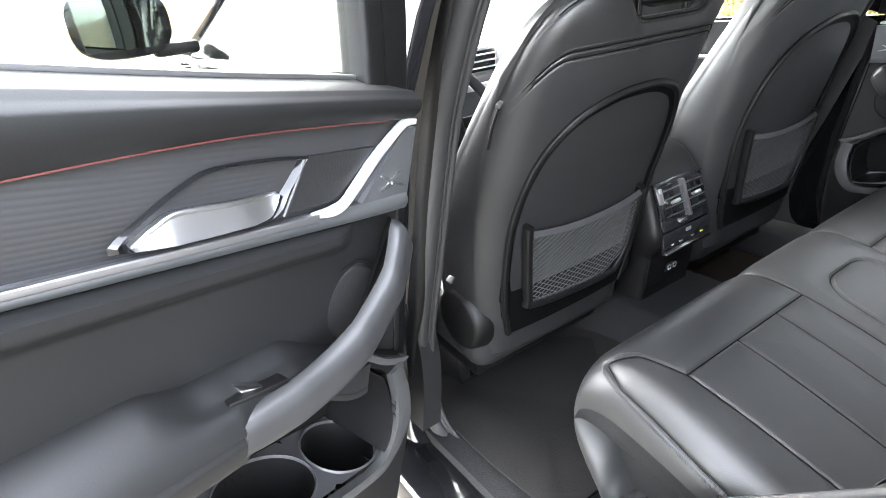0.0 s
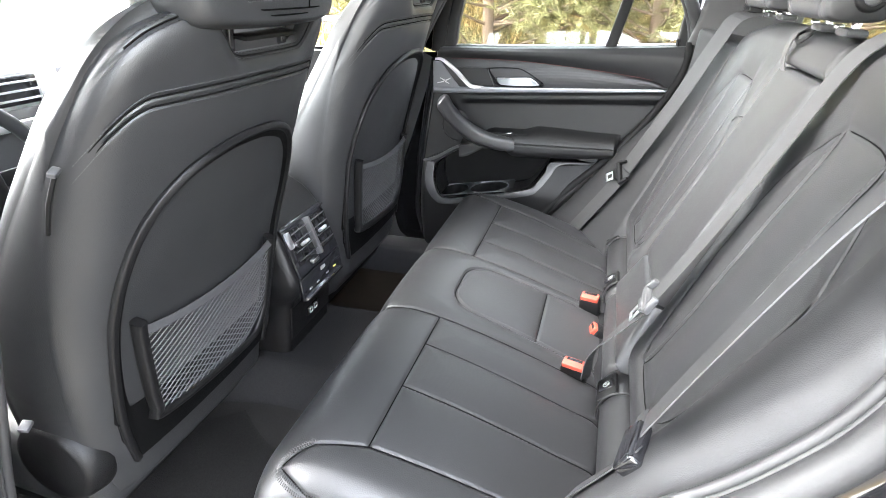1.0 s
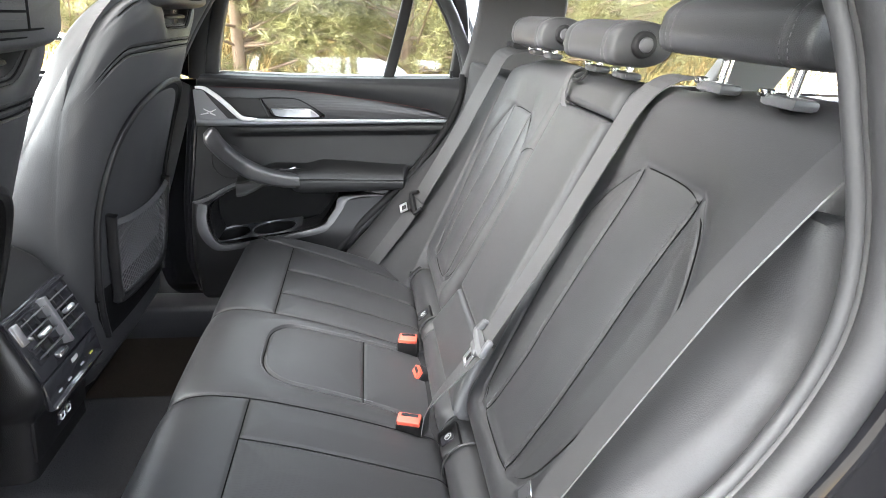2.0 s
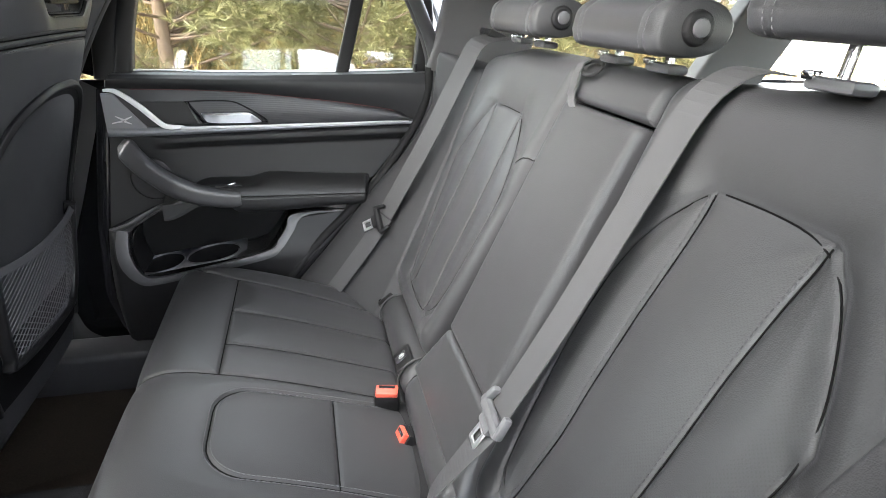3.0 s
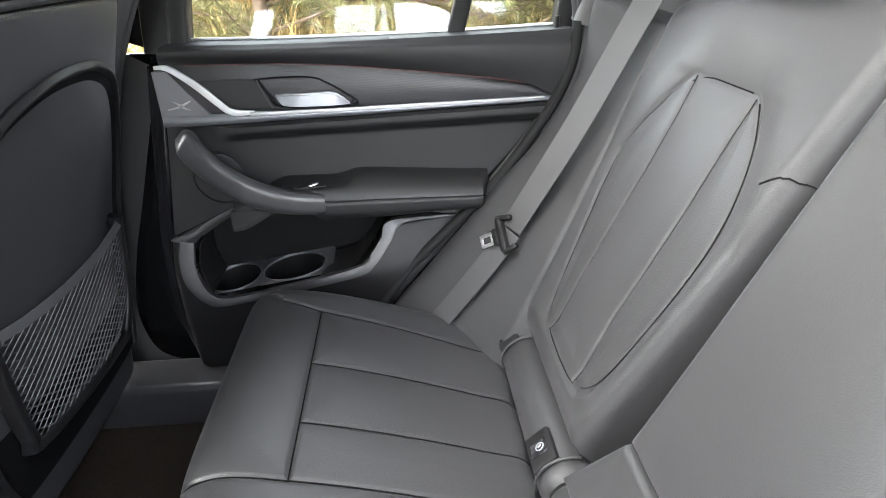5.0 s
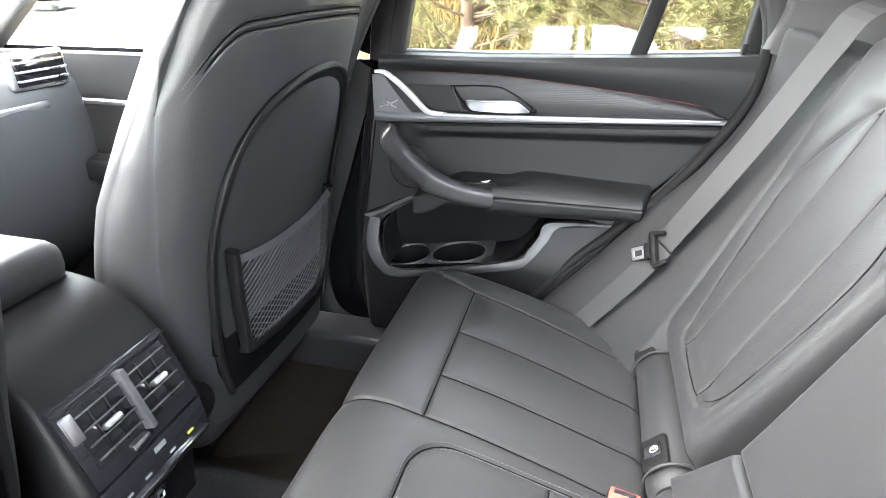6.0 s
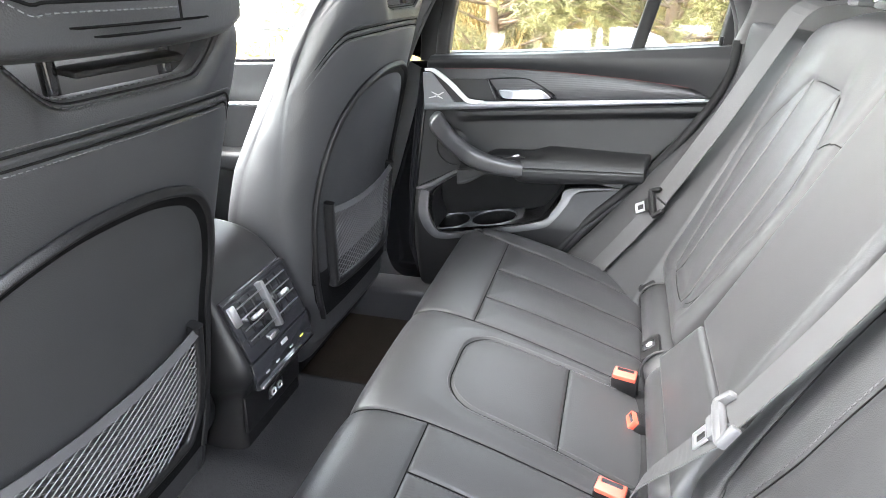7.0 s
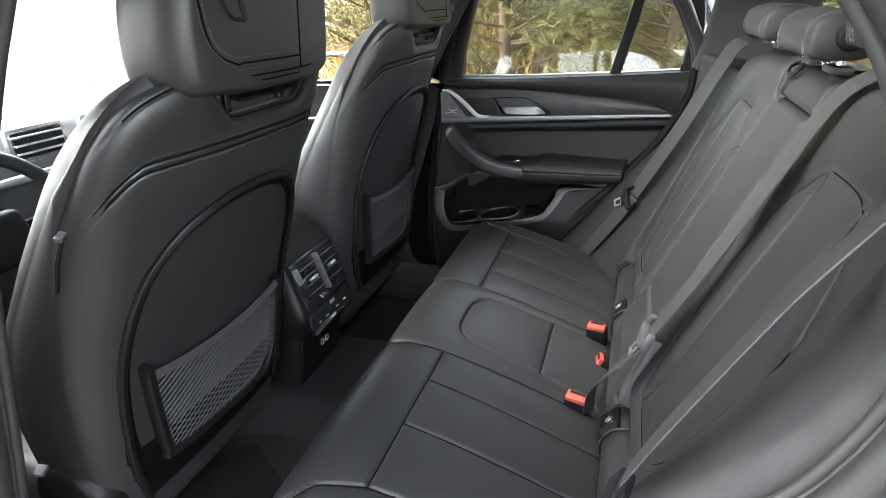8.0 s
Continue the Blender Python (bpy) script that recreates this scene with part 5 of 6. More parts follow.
    pp = curve([(0.0, 0.934), (0.015, 0.933), (0.038, 0.923), (0.057, 0.907), (0.066, 0.889), (0.0675, 0.876), (0.064, 0.856), (0.052, 0.842), (0.030, 0.834), (0.0, 0.830)], 60)
    dd, zz = pp[:, 0][None] + 0 * y, 0.888 + (pp[:, 1][None] - 0.888) * (1 - 0.25 * smoothstep(0.30, 0.02, y))
    upper = (pp[:, 1] > 0.87)[None]
    tray = smoothstep(0.272, 0.330, y)
    zz = zz - 0.013 * tray * smoothstep(0.062, 0.034, dd) * upper - 0.044 * smoothstep(0.415, 0.525, y) * upper
    zz = np.where(upper, zz, np.maximum(zz, 0.83 + 0.030 * smoothstep(0.345, 0.38, y)))
    dd = dd * (1 - 0.12 * smoothstep(0.345, 0.37, y))
    endcap = 1 - 0.6 * smoothstep(0.036, 0.020, y)
    seam = np.exp(-((pp[:, 1][None] - 0.8835) / 0.0022) ** 2) * (pp[:, 0] > 0.05)[None] * 0.004
    shell("armrest", P(y, zz, dd * endcap - seam), -IN * 0.02, VINYL, d0, flip=inside)
    up_edge = curve([(0.598, 1.022), (0.577, 1.024), (0.557, 0.999), (0.523, 0.966), (0.484, 0.940), (0.444, 0.920), (0.400, 0.908), (0.345, 0.898)], 70)
    lo_edge = curve([(0.617, 1.000), (0.606, 0.975), (0.556, 0.931), (0.505, 0.893), (0.456, 0.872), (0.410, 0.862), (0.375, 0.858), (0.345, 0.858)], 70)
    s = np.linspace(-1, 1, 17)[None, :, None]
    face = (up_edge[:, None] + lo_edge[:, None]) / 2 - (up_edge - lo_edge)[:, None] / 2 * s * np.minimum(1, 0.8 + 0.2 * np.linspace(0, 8, 70) ** 0.5)[:, None, None]
    reach = np.interp(np.linspace(0, 1, 70), [0, 0.06, 0.25, 0.5, 0.8, 1], [0.030, 0.050, 0.072, 0.081, 0.077, 0.0685])[:, None]
    shell("pull_handle", P(face[..., 0], face[..., 1], reach - 0.009 * np.abs(s[..., 0]) ** 4), -IN * 0.012, PULL, d0, "satin dark grey sweeping pull handle", flip=not inside)
    at = Matrix.Translation(Vector(P(0.374, 0.9075, 0.038))) @ pose(0, 0, 0, 0, sg * 10, sg * 8)
    switch = rbox("window_switch", (0.030, 0.062, 0.005), PLASTIC, d0, at, 0.002)
    rbox("switch_lip", (0.020, 0.026, 0.004), CHROME, switch, at @ pose(0, -0.004, 0.003, -14), 0.0015)
    # window frame, glass and divider
    frame_line = [(0.585, 1.16), (0.573, 1.25), (0.548, 1.36), (0.52, 1.45), (0.46, 1.495), (0.30, 1.515), (0.10, 1.505), (-0.06, 1.475), (-0.115, 1.42), (-0.135, 1.32), (-0.128, 1.24), (-0.118, 1.17)]
    fl = curve(frame_line, 90)
    v, f = sweep(P(fl[:, 0], fl[:, 1], -0.030 - 0.12 * (fl[:, 1] - 1.16)), box_profile(0.038, 0.040, 0.008), IN)
    solid("window_frame", v, f, PLASTIC, d0)
    up_line = curve([(0.612, 1.15), (0.604, 1.25), (0.58, 1.36), (0.55, 1.46)], 20)
    v, f = sweep(P(up_line[:, 0], up_line[:, 1], -0.028 - 0.12 * (up_line[:, 1] - 1.16)), box_profile(0.072, 0.030, 0.008), IN)
    solid("window_upright", v, f, PLASTIC, d0)
    dv = curve([(0.085, 1.165), (0.065, 1.24), (0.035, 1.36), (0.005, 1.50)], 20)
    v, f = sweep(P(dv[:, 0], dv[:, 1], -0.030 - 0.12 * (dv[:, 1] - 1.16)), box_profile(0.032, 0.022, 0.005), IN)
    solid("window_divider", v, f, PLASTIC, d0)
    for y0, y1 in ((0.075, 0.575), (-0.122, 0.075)):
        y, z = np.meshgrid(np.linspace(y0, y1, 8), np.linspace(1.165, 1.50, 8), indexing="ij")
        yy = np.where(np.isclose(y, 0.075), 0.085 - 0.24 * (z - 1.165), y)
        pane = shell("window_pane", P(yy, z, -0.034 - 0.12 * (z - 1.16)), -IN * 0.004, GLASS, d0, flip=inside)
        pane.visible_shadow = False
    tube("lock_knob", [P(-0.104, 1.178, -0.006), P(-0.104, 1.205, -0.006)], 0.0045, PLASTIC, d0, 8, (1, 0, 0))
    # outer skin and inner edge of the door
    q, s = np.meshgrid(np.linspace(0, 1, 40), np.linspace(0, 1, 30), indexing="ij")
    z = 0.40 + s * 0.735
    y = front(z) + 0.03 + (rear(z) - 0.02 - front(z) - 0.03) * q
    shell("outer_skin", P(y, z, -0.165 - 0.03 * np.sin(s * math.pi)), IN * 0.05, PAINT, d0, flip=not inside)
    zs = np.linspace(0.44, 1.13, 30)
    v, f = sweep(P(front(zs) + 0.015, zs, -0.075), box_profile(0.03, 0.15, 0.006), (-sg, 0, 0))
    solid("hinge_edge", v, f, PAINT, d0)
    fr = curve([(0.60, 0.45), (0.665, 0.49), (0.70, 0.56), (0.698, 0.70), (0.675, 0.85), (0.645, 1.02), (0.625, 1.15)], 40)
    v, f = sweep(P(fr[:, 0], fr[:, 1], -0.05), round_profile(0.011, 8), IN)
    solid("door_seal", v, f, RUBBER, d0)
    return d0


door(1, Matrix.Identity(4), "closed black rear door with chrome handle, armrest and cup holders", False)
OPEN = pose(-0.928, 0.489, 1.174, -10.2, 10.8, -67.0) @ Matrix.Translation((0.71, -0.611, -1.1))
door(-1, OPEN, "open black rear door with chrome handle, armrest and cup holders", True)


# ---- body shell ----
def structure(name, label, category):
    return thing(name, label, category, kind="structure")


def floor_z(x, y):
    x = np.abs(x)
    z = 0.36 + 0.155 * smoothstep(0.27, 0.13, x) + 0.02 * smoothstep(0.66, 0.72, x)
    return z + 0.0 * y


def cabin_floor():
    x, y = np.meshgrid(np.linspace(-0.76, 0.76, 160), np.linspace(-0.20, 2.0, 120), indexing="ij")
    z = floor_z(x, y) + 0.10 * smoothstep(0.47, 0.40, y)
    shell("floor", np.stack([x, y, z], -1), (0, 0, -0.10), CARPET, tagged(new("cabin_floor"), "dark grey carpeted cabin floor with centre tunnel", "floor", kind="structure"))
    for sg, mat, label in ((-1, CARPET_DARK, "dark grey carpet mat in the near footwell"), (1, CARPET_BROWN, "dusty brown-black carpet mat in the far footwell")):
        out = curve([(0.25, 0.50), (0.66, 0.50), (0.70, 0.56), (0.71, 0.80), (0.66, 1.02), (0.30, 1.02), (0.22, 0.90), (0.21, 0.60), (0.25, 0.50)], 60)[:-1]
        c = out.mean(0)
        v, f = [], []
        for k, dz in ((1.0, 0.003), (1.0, 0.010), (0.985, 0.013), (0.4, 0.013)):
            v += [(sg * (c[0] + (a - c[0]) * k), c[1] + (b - c[1]) * k, float(floor_z(np.array(c[0] + (a - c[0]) * k), 0)) + dz) for a, b in out]
        n = len(out)
        f = [(i * n + j, i * n + (j + 1) % n, (i + 1) * n + (j + 1) % n, (i + 1) * n + j) for i in range(3) for j in range(n)] + [tuple(range(3 * n, 4 * n)), tuple(range(n - 1, -1, -1))]
        tagged(solid("floor_mat", v, f, mat), label, "floor mat", "floor mats")


cabin_floor()


def side_body(sg):
    """Sill, pillars, wheel-arch panel, seals and roof rail of one side."""
    side = structure("body_side", "black painted door opening with rubber seal", "car body")
    # opening line from the front pillar top, down, along the sill, round the arch and up
    rear = [(0.40, 0.45), (0.32, 0.53), (0.25, 0.61), (0.17, 0.69), (0.09, 0.765), (0.02, 0.832), (-0.04, 0.882), (-0.085, 0.92), (-0.125, 0.965), (-0.160, 1.015), (-0.192, 1.09), (-0.203, 1.16), (-0.190, 1.232), (-0.158, 1.306), (-0.122, 1.373), (-0.06, 1.44)]
    if sg > 0:
        rear = [(0.40, 0.45), (0.31, 0.54), (0.24, 0.63), (0.16, 0.73), (0.08, 0.81), (0.01, 0.88), (-0.045, 0.95), (-0.092, 1.02), (-0.125, 1.08), (-0.143, 1.14), (-0.146, 1.20), (-0.134, 1.255), (-0.108, 1.315), (-0.080, 1.37), (-0.035, 1.43)]
    line = curve([(0.50, 1.47), (0.545, 1.40), (0.62, 1.285), (0.69, 1.15), (0.75, 0.985), (0.80, 0.84), (0.85, 0.70), (0.888, 0.55), (0.884, 0.45), (0.855, 0.388), (0.78, 0.358), (0.66, 0.352), (0.50, 0.375)] + rear + [(0.05, 1.48), (0.20, 1.50), (0.36, 1.50), (0.50, 1.47)], 280)[:-1]
    shift = lambda y: float(np.interp(y, [-0.2, 0.0, 0.25, 0.55], [-0.054, -0.045, -0.03, 0.0])) if sg < 0 else 0.0
    X = lambda y, z, x: np.array((sg * (x + shift(y)), y, z))
    up = (1, 0, 0)
    c = np.array((0.33, 0.98))
    nrm = np.stack([np.roll(line[:, 1], -1) - np.roll(line[:, 1], 1), np.roll(line[:, 0], 1) - np.roll(line[:, 0], -1)], -1)
    nrm /= np.linalg.norm(nrm, axis=1)[:, None]
    nrm *= np.where(((line - c) * nrm).sum(1) < 0, -1, 1)[:, None]
    for name, x, r, out in (("seal", 0.735 if sg < 0 else 0.712, 0.0175, 0.006), ("seal_lip", 0.716, 0.006, -0.012), ("seal_lip", 0.722, 0.004, -0.006)):
        pts = np.array([X(a, b, x) for a, b in line + nrm * out])
        v, f = sweep(pts, round_profile(r, 12), up, True)
        solid(name, v, f, RUBBER, side)
    if sg > 0:
        edge = curve([q for q in rear if 0.5 < q[1] < 1.24], 60)
        v, f = sweep([X(a + 0.012, b, float(np.interp(b, [0.6, 0.8, 1.0, 1.2], [0.674, 0.690, 0.698, 0.700]))) for a, b in edge], round_profile(0.011, 10), up)
        solid("door_gap_seal", v, f, SEAL_BLACK, side)
    # painted flange outside the seal, stepping outward
    rows = ((0.004, 0.745), (0.020, 0.750), (0.030, 0.760), (0.037, 0.778), (0.046, 0.790), (0.060, 0.797), (0.072, 0.806), (0.082, 0.822), (0.090, 0.845), (0.105, 0.868))
    v, f, n = [], [], len(line)
    for k, x in rows:
        v += [X(a, b, x) for a, b in line + nrm * k]
    wing = smoothstep(0.35, 0.15, line[:, 0]) * smoothstep(1.42, 1.3, line[:, 1])
    v += [X(a, b, 0.875 + 0.085 * w) for (a, b), w in zip(line + nrm * (0.105 + 0.12 * wing)[:, None], wing)]
    f = [(i * n + j, i * n + (j + 1) % n, (i + 1) * n + (j + 1) % n, (i + 1) * n + j) for i in range(len(rows)) for j in range(n)]
    solid("door_flange", v, f, PAINT, side, "glossy black painted door frame")
    if sg > 0:
        keep = [p for p in line if p[1] < 1.16]
        rows = ((0.84, 0.742), (1.0, 0.752), (1.09, 0.752))
        v = [X(c[0] + (a - c[0]) * k, c[1] + (b - c[1]) * k, x) for k, x in rows for a, b in keep]
        n = len(keep)
        f = [(i * n + j, i * n + j + 1, (i + 1) * n + j + 1, (i + 1) * n + j) for i in range(2) for j in range(n - 1)]
        solid("inner_flange", v, f, RUBBER, side)
        rbox("outer_sheet", (0.02, 1.5, 0.76), PAINT, side, pose(0.845, 0.30, 0.76), 0.004)
    # inner pillar covers
    bp = curve([(0.62, 1.50), (0.645, 1.38), (0.715, 1.22), (0.79, 1.02), (0.86, 0.80), (0.93, 0.60), (0.95, 0.45)], 40)
    v, f = sweep([X(a + 0.015, b, 0.735) for a, b in bp], box_profile(0.13, 0.05, 0.015), up)
    solid("pillar_cover", v, f, PLASTIC, side, "dark plastic centre pillar cover")
    sl = [X(y, 0.352 if sg < 0 else 0.425, 0.690 if sg < 0 else 0.668) for y in np.linspace(0.30, 1.0, 20)]
    v, f = sweep(sl, box_profile(0.075 if sg < 0 else 0.11, 0.035 if sg < 0 else 0.12, 0.016), (0, 0, 1))
    solid("sill_cover", v, f, PULL, side, "dark plastic sill cover")
    v, f = sweep([X(y, 0.300, 0.80) for y in np.linspace(-0.1, 2.0, 20)], box_profile(0.16, 0.10, 0.02), (0, 0, 1))
    solid("sill", v, f, PAINT, side)
    return side


side_body(-1)
side_body(1)


def cabin_shell():
    """Roof lining, rear pillars, shelf, front pillars, dashboard and glass."""
    lining = structure("ceiling", "grey cloth roof lining round a glass roof", "ceiling")

    def roof_patch(name, x0, x1, y0, y1, lift, back, mat, parent, flip=True):
        x, y = np.meshgrid(np.linspace(x0, x1, 16), np.linspace(y0, y1, 24), indexing="ij")
        z = 1.545 + lift - 0.05 * (x / 0.66) ** 2 - 0.10 * smoothstep(0.6, 1.35, y) - 0.05 * smoothstep(-0.5, -1.55, y)
        return shell(name, np.stack([x, y, z], -1), back, mat, parent, flip=flip)

    for x0, x1, y0, y1 in ((-0.66, -0.44, -1.55, 1.35), (0.44, 0.66, -1.55, 1.35), (-0.44, 0.44, -1.55, -0.10), (-0.44, 0.44, 1.05, 1.35)):
        roof_patch("lining_panel", x0, x1, y0, y1, 0, (0, 0, 0.03), HEADLINER, lining)
    roof = structure("roof", "black painted roof panel with large glass roof", "car body")
    for x0, x1, y0, y1 in ((-0.70, -0.44, -1.6, 1.30), (0.44, 0.70, -1.6, 1.30), (-0.44, 0.44, -1.6, -0.10), (-0.44, 0.44, 1.05, 1.30)):
        roof_patch("roof_panel", x0, x1, y0, y1, 0.10, (0, 0, -0.03), PAINT, roof, False)
    pane = roof_patch("roof_glass", -0.44, 0.44, -0.10, 1.05, 0.085, (0, 0, -0.005), GLASS_ROOF, roof, False)
    pane.visible_shadow = False
    for sg in (-1, 1):
        side = structure("rear_pillar", "grey plastic rear pillar trim", "pillar")
        p = curve([(-0.16, 1.17), (-0.19, 1.30), (-0.20, 1.42), (-0.17, 1.52)], 24)
        v, f = sweep([(sg * (0.715 - 0.12 * (b - 1.16)), a - (0.090 if sg > 0 else 0.17), b) for a, b in p], box_profile(0.25 if sg > 0 else 0.16, 0.05, 0.012), (1, 0, 0))
        solid("pillar_trim", v, f, PILLAR, side)
        v, f = sweep([(sg * (0.70 - 0.12 * (b - 1.16)), a, b) for a, b in curve([(-0.98, 1.14), (-1.06, 1.30), (-1.16, 1.50)], 16)], box_profile(0.20, 0.06, 0.012), (1, 0, 0))
        solid("pillar_trim", v, f, PILLAR, side)
        rbox("luggage_side", (0.08, 1.18, 0.75), PLASTIC, side, pose(sg * 0.70, -0.93, 0.80), 0.02)
        v, f = sweep([(sg * 0.66, y, 1.515) for y in np.linspace(-1.5, 1.2, 20)], box_profile(0.10, 0.08, 0.02), (0, 0, 1))
        solid("roof_rail", v, f, HEADLINER, side)
        yy, zz = np.meshgrid(np.linspace(-1.02, -0.24, 6), np.linspace(1.17, 1.48, 6), indexing="ij")
        w = structure("window_quarter", "rear quarter window glass", "window")
        pane = shell("window_pane", np.stack([sg * (0.75 - 0.15 * (zz - 1.16)), yy, zz], -1), (sg * 0.004, 0, 0), GLASS, w, flip=sg < 0)
        pane.visible_shadow = False
        v, f = sweep([(sg * (0.75 - 0.15 * (b - 1.16)), a, b) for a, b in [(-1.02, 1.165), (-0.6, 1.16), (-0.2, 1.155)]], box_profile(0.05, 0.02), (1, 0, 0))
        solid("window_frame", v, f, RUBBER, w)
    shelf = thing("luggage_cover", "dark roller luggage cover behind the rear seats", "luggage cover")
    rbox("cover_cassette", (1.20, 0.09, 0.06), PLASTIC, shelf, pose(0, -0.42, 1.17), 0.02)
    rbox("cover_sheet", (1.20, 0.70, 0.008), PLASTIC, shelf, pose(0, -0.80, 1.18), 0.003)
    t = structure("tailgate", "black tailgate with rear window", "tailgate")
    rbox("tailgate_trim", (1.34, 0.10, 0.75), PLASTIC, t, pose(0, -1.55, 0.80), 0.02)
    rbox("rear_floor", (1.40, 1.40, 0.08), CARPET, t, pose(0, -0.90, 0.45), 0.02)
    pane = shell("rear_window", np.array([[(x, -1.50 + 0.25 * s, 1.17 + 0.33 * s) for s in np.linspace(0, 1, 5)] for x in np.linspace(-0.62, 0.62, 8)]), (0, -0.004, 0), GLASS, t)
    pane.visible_shadow = False
    v, f = sweep([(-0.62, -1.5, 1.16), (0, -1.51, 1.16), (0.62, -1.5, 1.16)], box_profile(0.05, 0.03), (0, 0, 1))
    solid("window_frame", v, f, RUBBER, t)
    rb = structure("seat_bulkhead", "dark panel behind the rear bench", "panel")
    rbox("bulkhead", (1.36, 0.04, 0.60), PLASTIC, rb, pose(0, -0.225, 0.93, 24), 0.01)
    rbox("bench_base", (1.14, 0.38, 0.22), CARPET, rb, pose(0, 0.190, 0.455), 0.03)

    # front: dashboard, windscreen, front doors
    d = thing("dashboard", "grey and black dashboard with silver air vents", "dashboard")
    line = curve([(1.62, 0.55), (1.52, 0.66), (1.45, 0.80), (1.43, 0.98), (1.45, 1.11), (1.52, 1.145), (1.75, 1.11), (2.10, 1.02)], 50)
    q = np.linspace(-0.70, 0.70, 50)[:, None]
    p = np.stack([q + 0 * line[None, :, 0], line[None, :, 0] + 0.02 * np.cos(q * 6) + 0 * q, line[None, :, 1] + 0.015 * np.cos(q * 5)], -1)
    shell("dash_top", p, (0, 0.1, -0.1), DASH, d)
    for x in (-0.60, -0.10, 0.10, 0.60):
        rbox("vent_frame", (0.15, 0.02, 0.085), SATIN, d, pose(x, 1.425, 1.125), 0.008)
        rbox("vent_cavity", (0.13, 0.02, 0.066), GLOSS, d, pose(x, 1.419, 1.125), 0.005)
        for k in range(3):
            rbox("louvre", (0.13, 0.014, 0.005), SATIN, d, pose(x, 1.412, 1.105 + 0.02 * k), 0.001, 1)
    rbox("trim_strip", (1.20, 0.02, 0.022), SATIN, d, pose(0, 1.425, 1.045), 0.006)
    w = thing("steering_wheel", "black leather steering wheel", "steering wheel", at=(-0.375, 1.24, 0.98))
    v, f = sweep([(0.185 * math.cos(a), 0.06 * math.sin(a), 0.176 * math.sin(a)) for a in np.linspace(0, 2 * math.pi, 48, endpoint=False)], round_profile(0.016, 10), (0, 1, 0.2), True)
    solid("rim", v, f, LEATHER, w)
    rbox("hub", (0.17, 0.05, 0.12), PLASTIC, w, pose(0, 0.03, -0.01, -18), 0.02, 3)
    rbox("spokes", (0.34, 0.02, 0.035), PLASTIC, w, pose(0, 0.03, 0, -18), 0.008)
    tube("column", [(0, 0.04, 0), (0, 0.30, -0.12)], 0.035, PLASTIC, w, 12)
    ws = structure("windscreen", "clear curved windscreen glass", "window")
    pane = shell("windscreen_pane", np.array([[(x * (1 - 0.12 * s), 2.15 - 0.86 * s - 0.10 * (x / 0.7) ** 2, 1.05 + 0.42 * s) for s in np.linspace(0, 1, 6)] for x in np.linspace(-0.82, 0.82, 12)]), (0, 0.005, 0.003), GLASS_FRONT, ws, flip=True)
    pane.visible_shadow = False
    for sg in (-1, 1):
        v, f = sweep(curve([(sg * 0.86, 2.02, 1.05), (sg * 0.81, 1.64, 1.29), (sg * 0.70, 1.22, 1.49)], 20), box_profile(0.07, 0.06, 0.015), (1, 0, 0))
        solid("windscreen_pillar", v, f, PILLAR, ws)
        fd = thing("front_door", "closed black front door with chrome window line", "car door", "front doors")
        y, s = np.meshgrid(np.linspace(0.90, 1.98, 30), np.linspace(0, 1, 30), indexing="ij")
        z = 0.40 + (0.81 if sg < 0 else 0.745) * s
        shell("outer_skin", np.stack([sg * (0.905 + 0.025 * np.sin(s * math.pi)), y - 0.13 * (1 - s), z], -1), (-sg * 0.05, 0, 0), PAINT, fd, flip=sg < 0)
        shell("door_panel", np.stack([sg * (0.73 - 0.03 * np.sin(s * math.pi * 2)), y - 0.05 * (1 - s), z], -1), (sg * 0.05, 0, 0), VINYL, fd, flip=sg > 0)
        rbox("armrest", (0.08, 0.50, 0.06), VINYL, fd, pose(sg * 0.69, 1.30, 0.86), 0.015, 3)
        v, f = sweep([(sg * 0.715, a, 1.03) for a in np.linspace(0.95, 1.75, 10)], box_profile(0.012, 0.018, 0.003), (1, 0, 0))
        solid("bright_trim", v, f, SATIN, fd)
        v, f = sweep([(sg * 0.905, a, 1.238) for a in np.linspace(0.72, 1.92, 12)], box_profile(0.020, 0.018, 0.004), (1, 0, 0))
        solid("window_line", v, f, CHROME, fd, "bright chrome window line")
        v, f = sweep(curve([(sg * 0.885, 0.73, 1.225), (sg * 0.85, 0.67, 1.38), (sg * 0.78, 0.60, 1.50), (sg * 0.77, 0.95, 1.53), (sg * 0.79, 1.30, 1.47), (sg * 0.88, 1.90, 1.235)], 60), box_profile(0.05, 0.03, 0.006), (1, 0, 0))
        solid("window_frame", v, f, GLOSS, fd)
        v, f = sweep([(sg * 0.87, 0.69, 1.15), (sg * 0.83, 0.63, 1.33), (sg * 0.775, 0.57, 1.50)], box_profile(0.13, 0.025, 0.004), (1, 0, 0))
        solid("pillar_cover", v, f, GLOSS, fd)
        pane = shell("window_pane", np.array([[(sg * (0.885 - 0.11 * s), 0.76 + (1.15 - 0.55 * s) * q - 0.10 * s, 1.225 + 0.28 * s) for s in np.linspace(0, 1, 6)] for q in np.linspace(0, 1, 10)]), (-sg * 0.004, 0, 0), GLASS_FRONT, fd, flip=sg < 0)
        pane.visible_shadow = False
        mir = thing("door_mirror", "black exterior door mirror", "mirror", "door mirrors", (sg * 1.052, 1.66, 1.348))
        bm = bmesh.new()
        bmesh.ops.create_uvsphere(bm, u_segments=24, v_segments=16, radius=1.0)
        for vert in bm.verts:
            c = vert.co
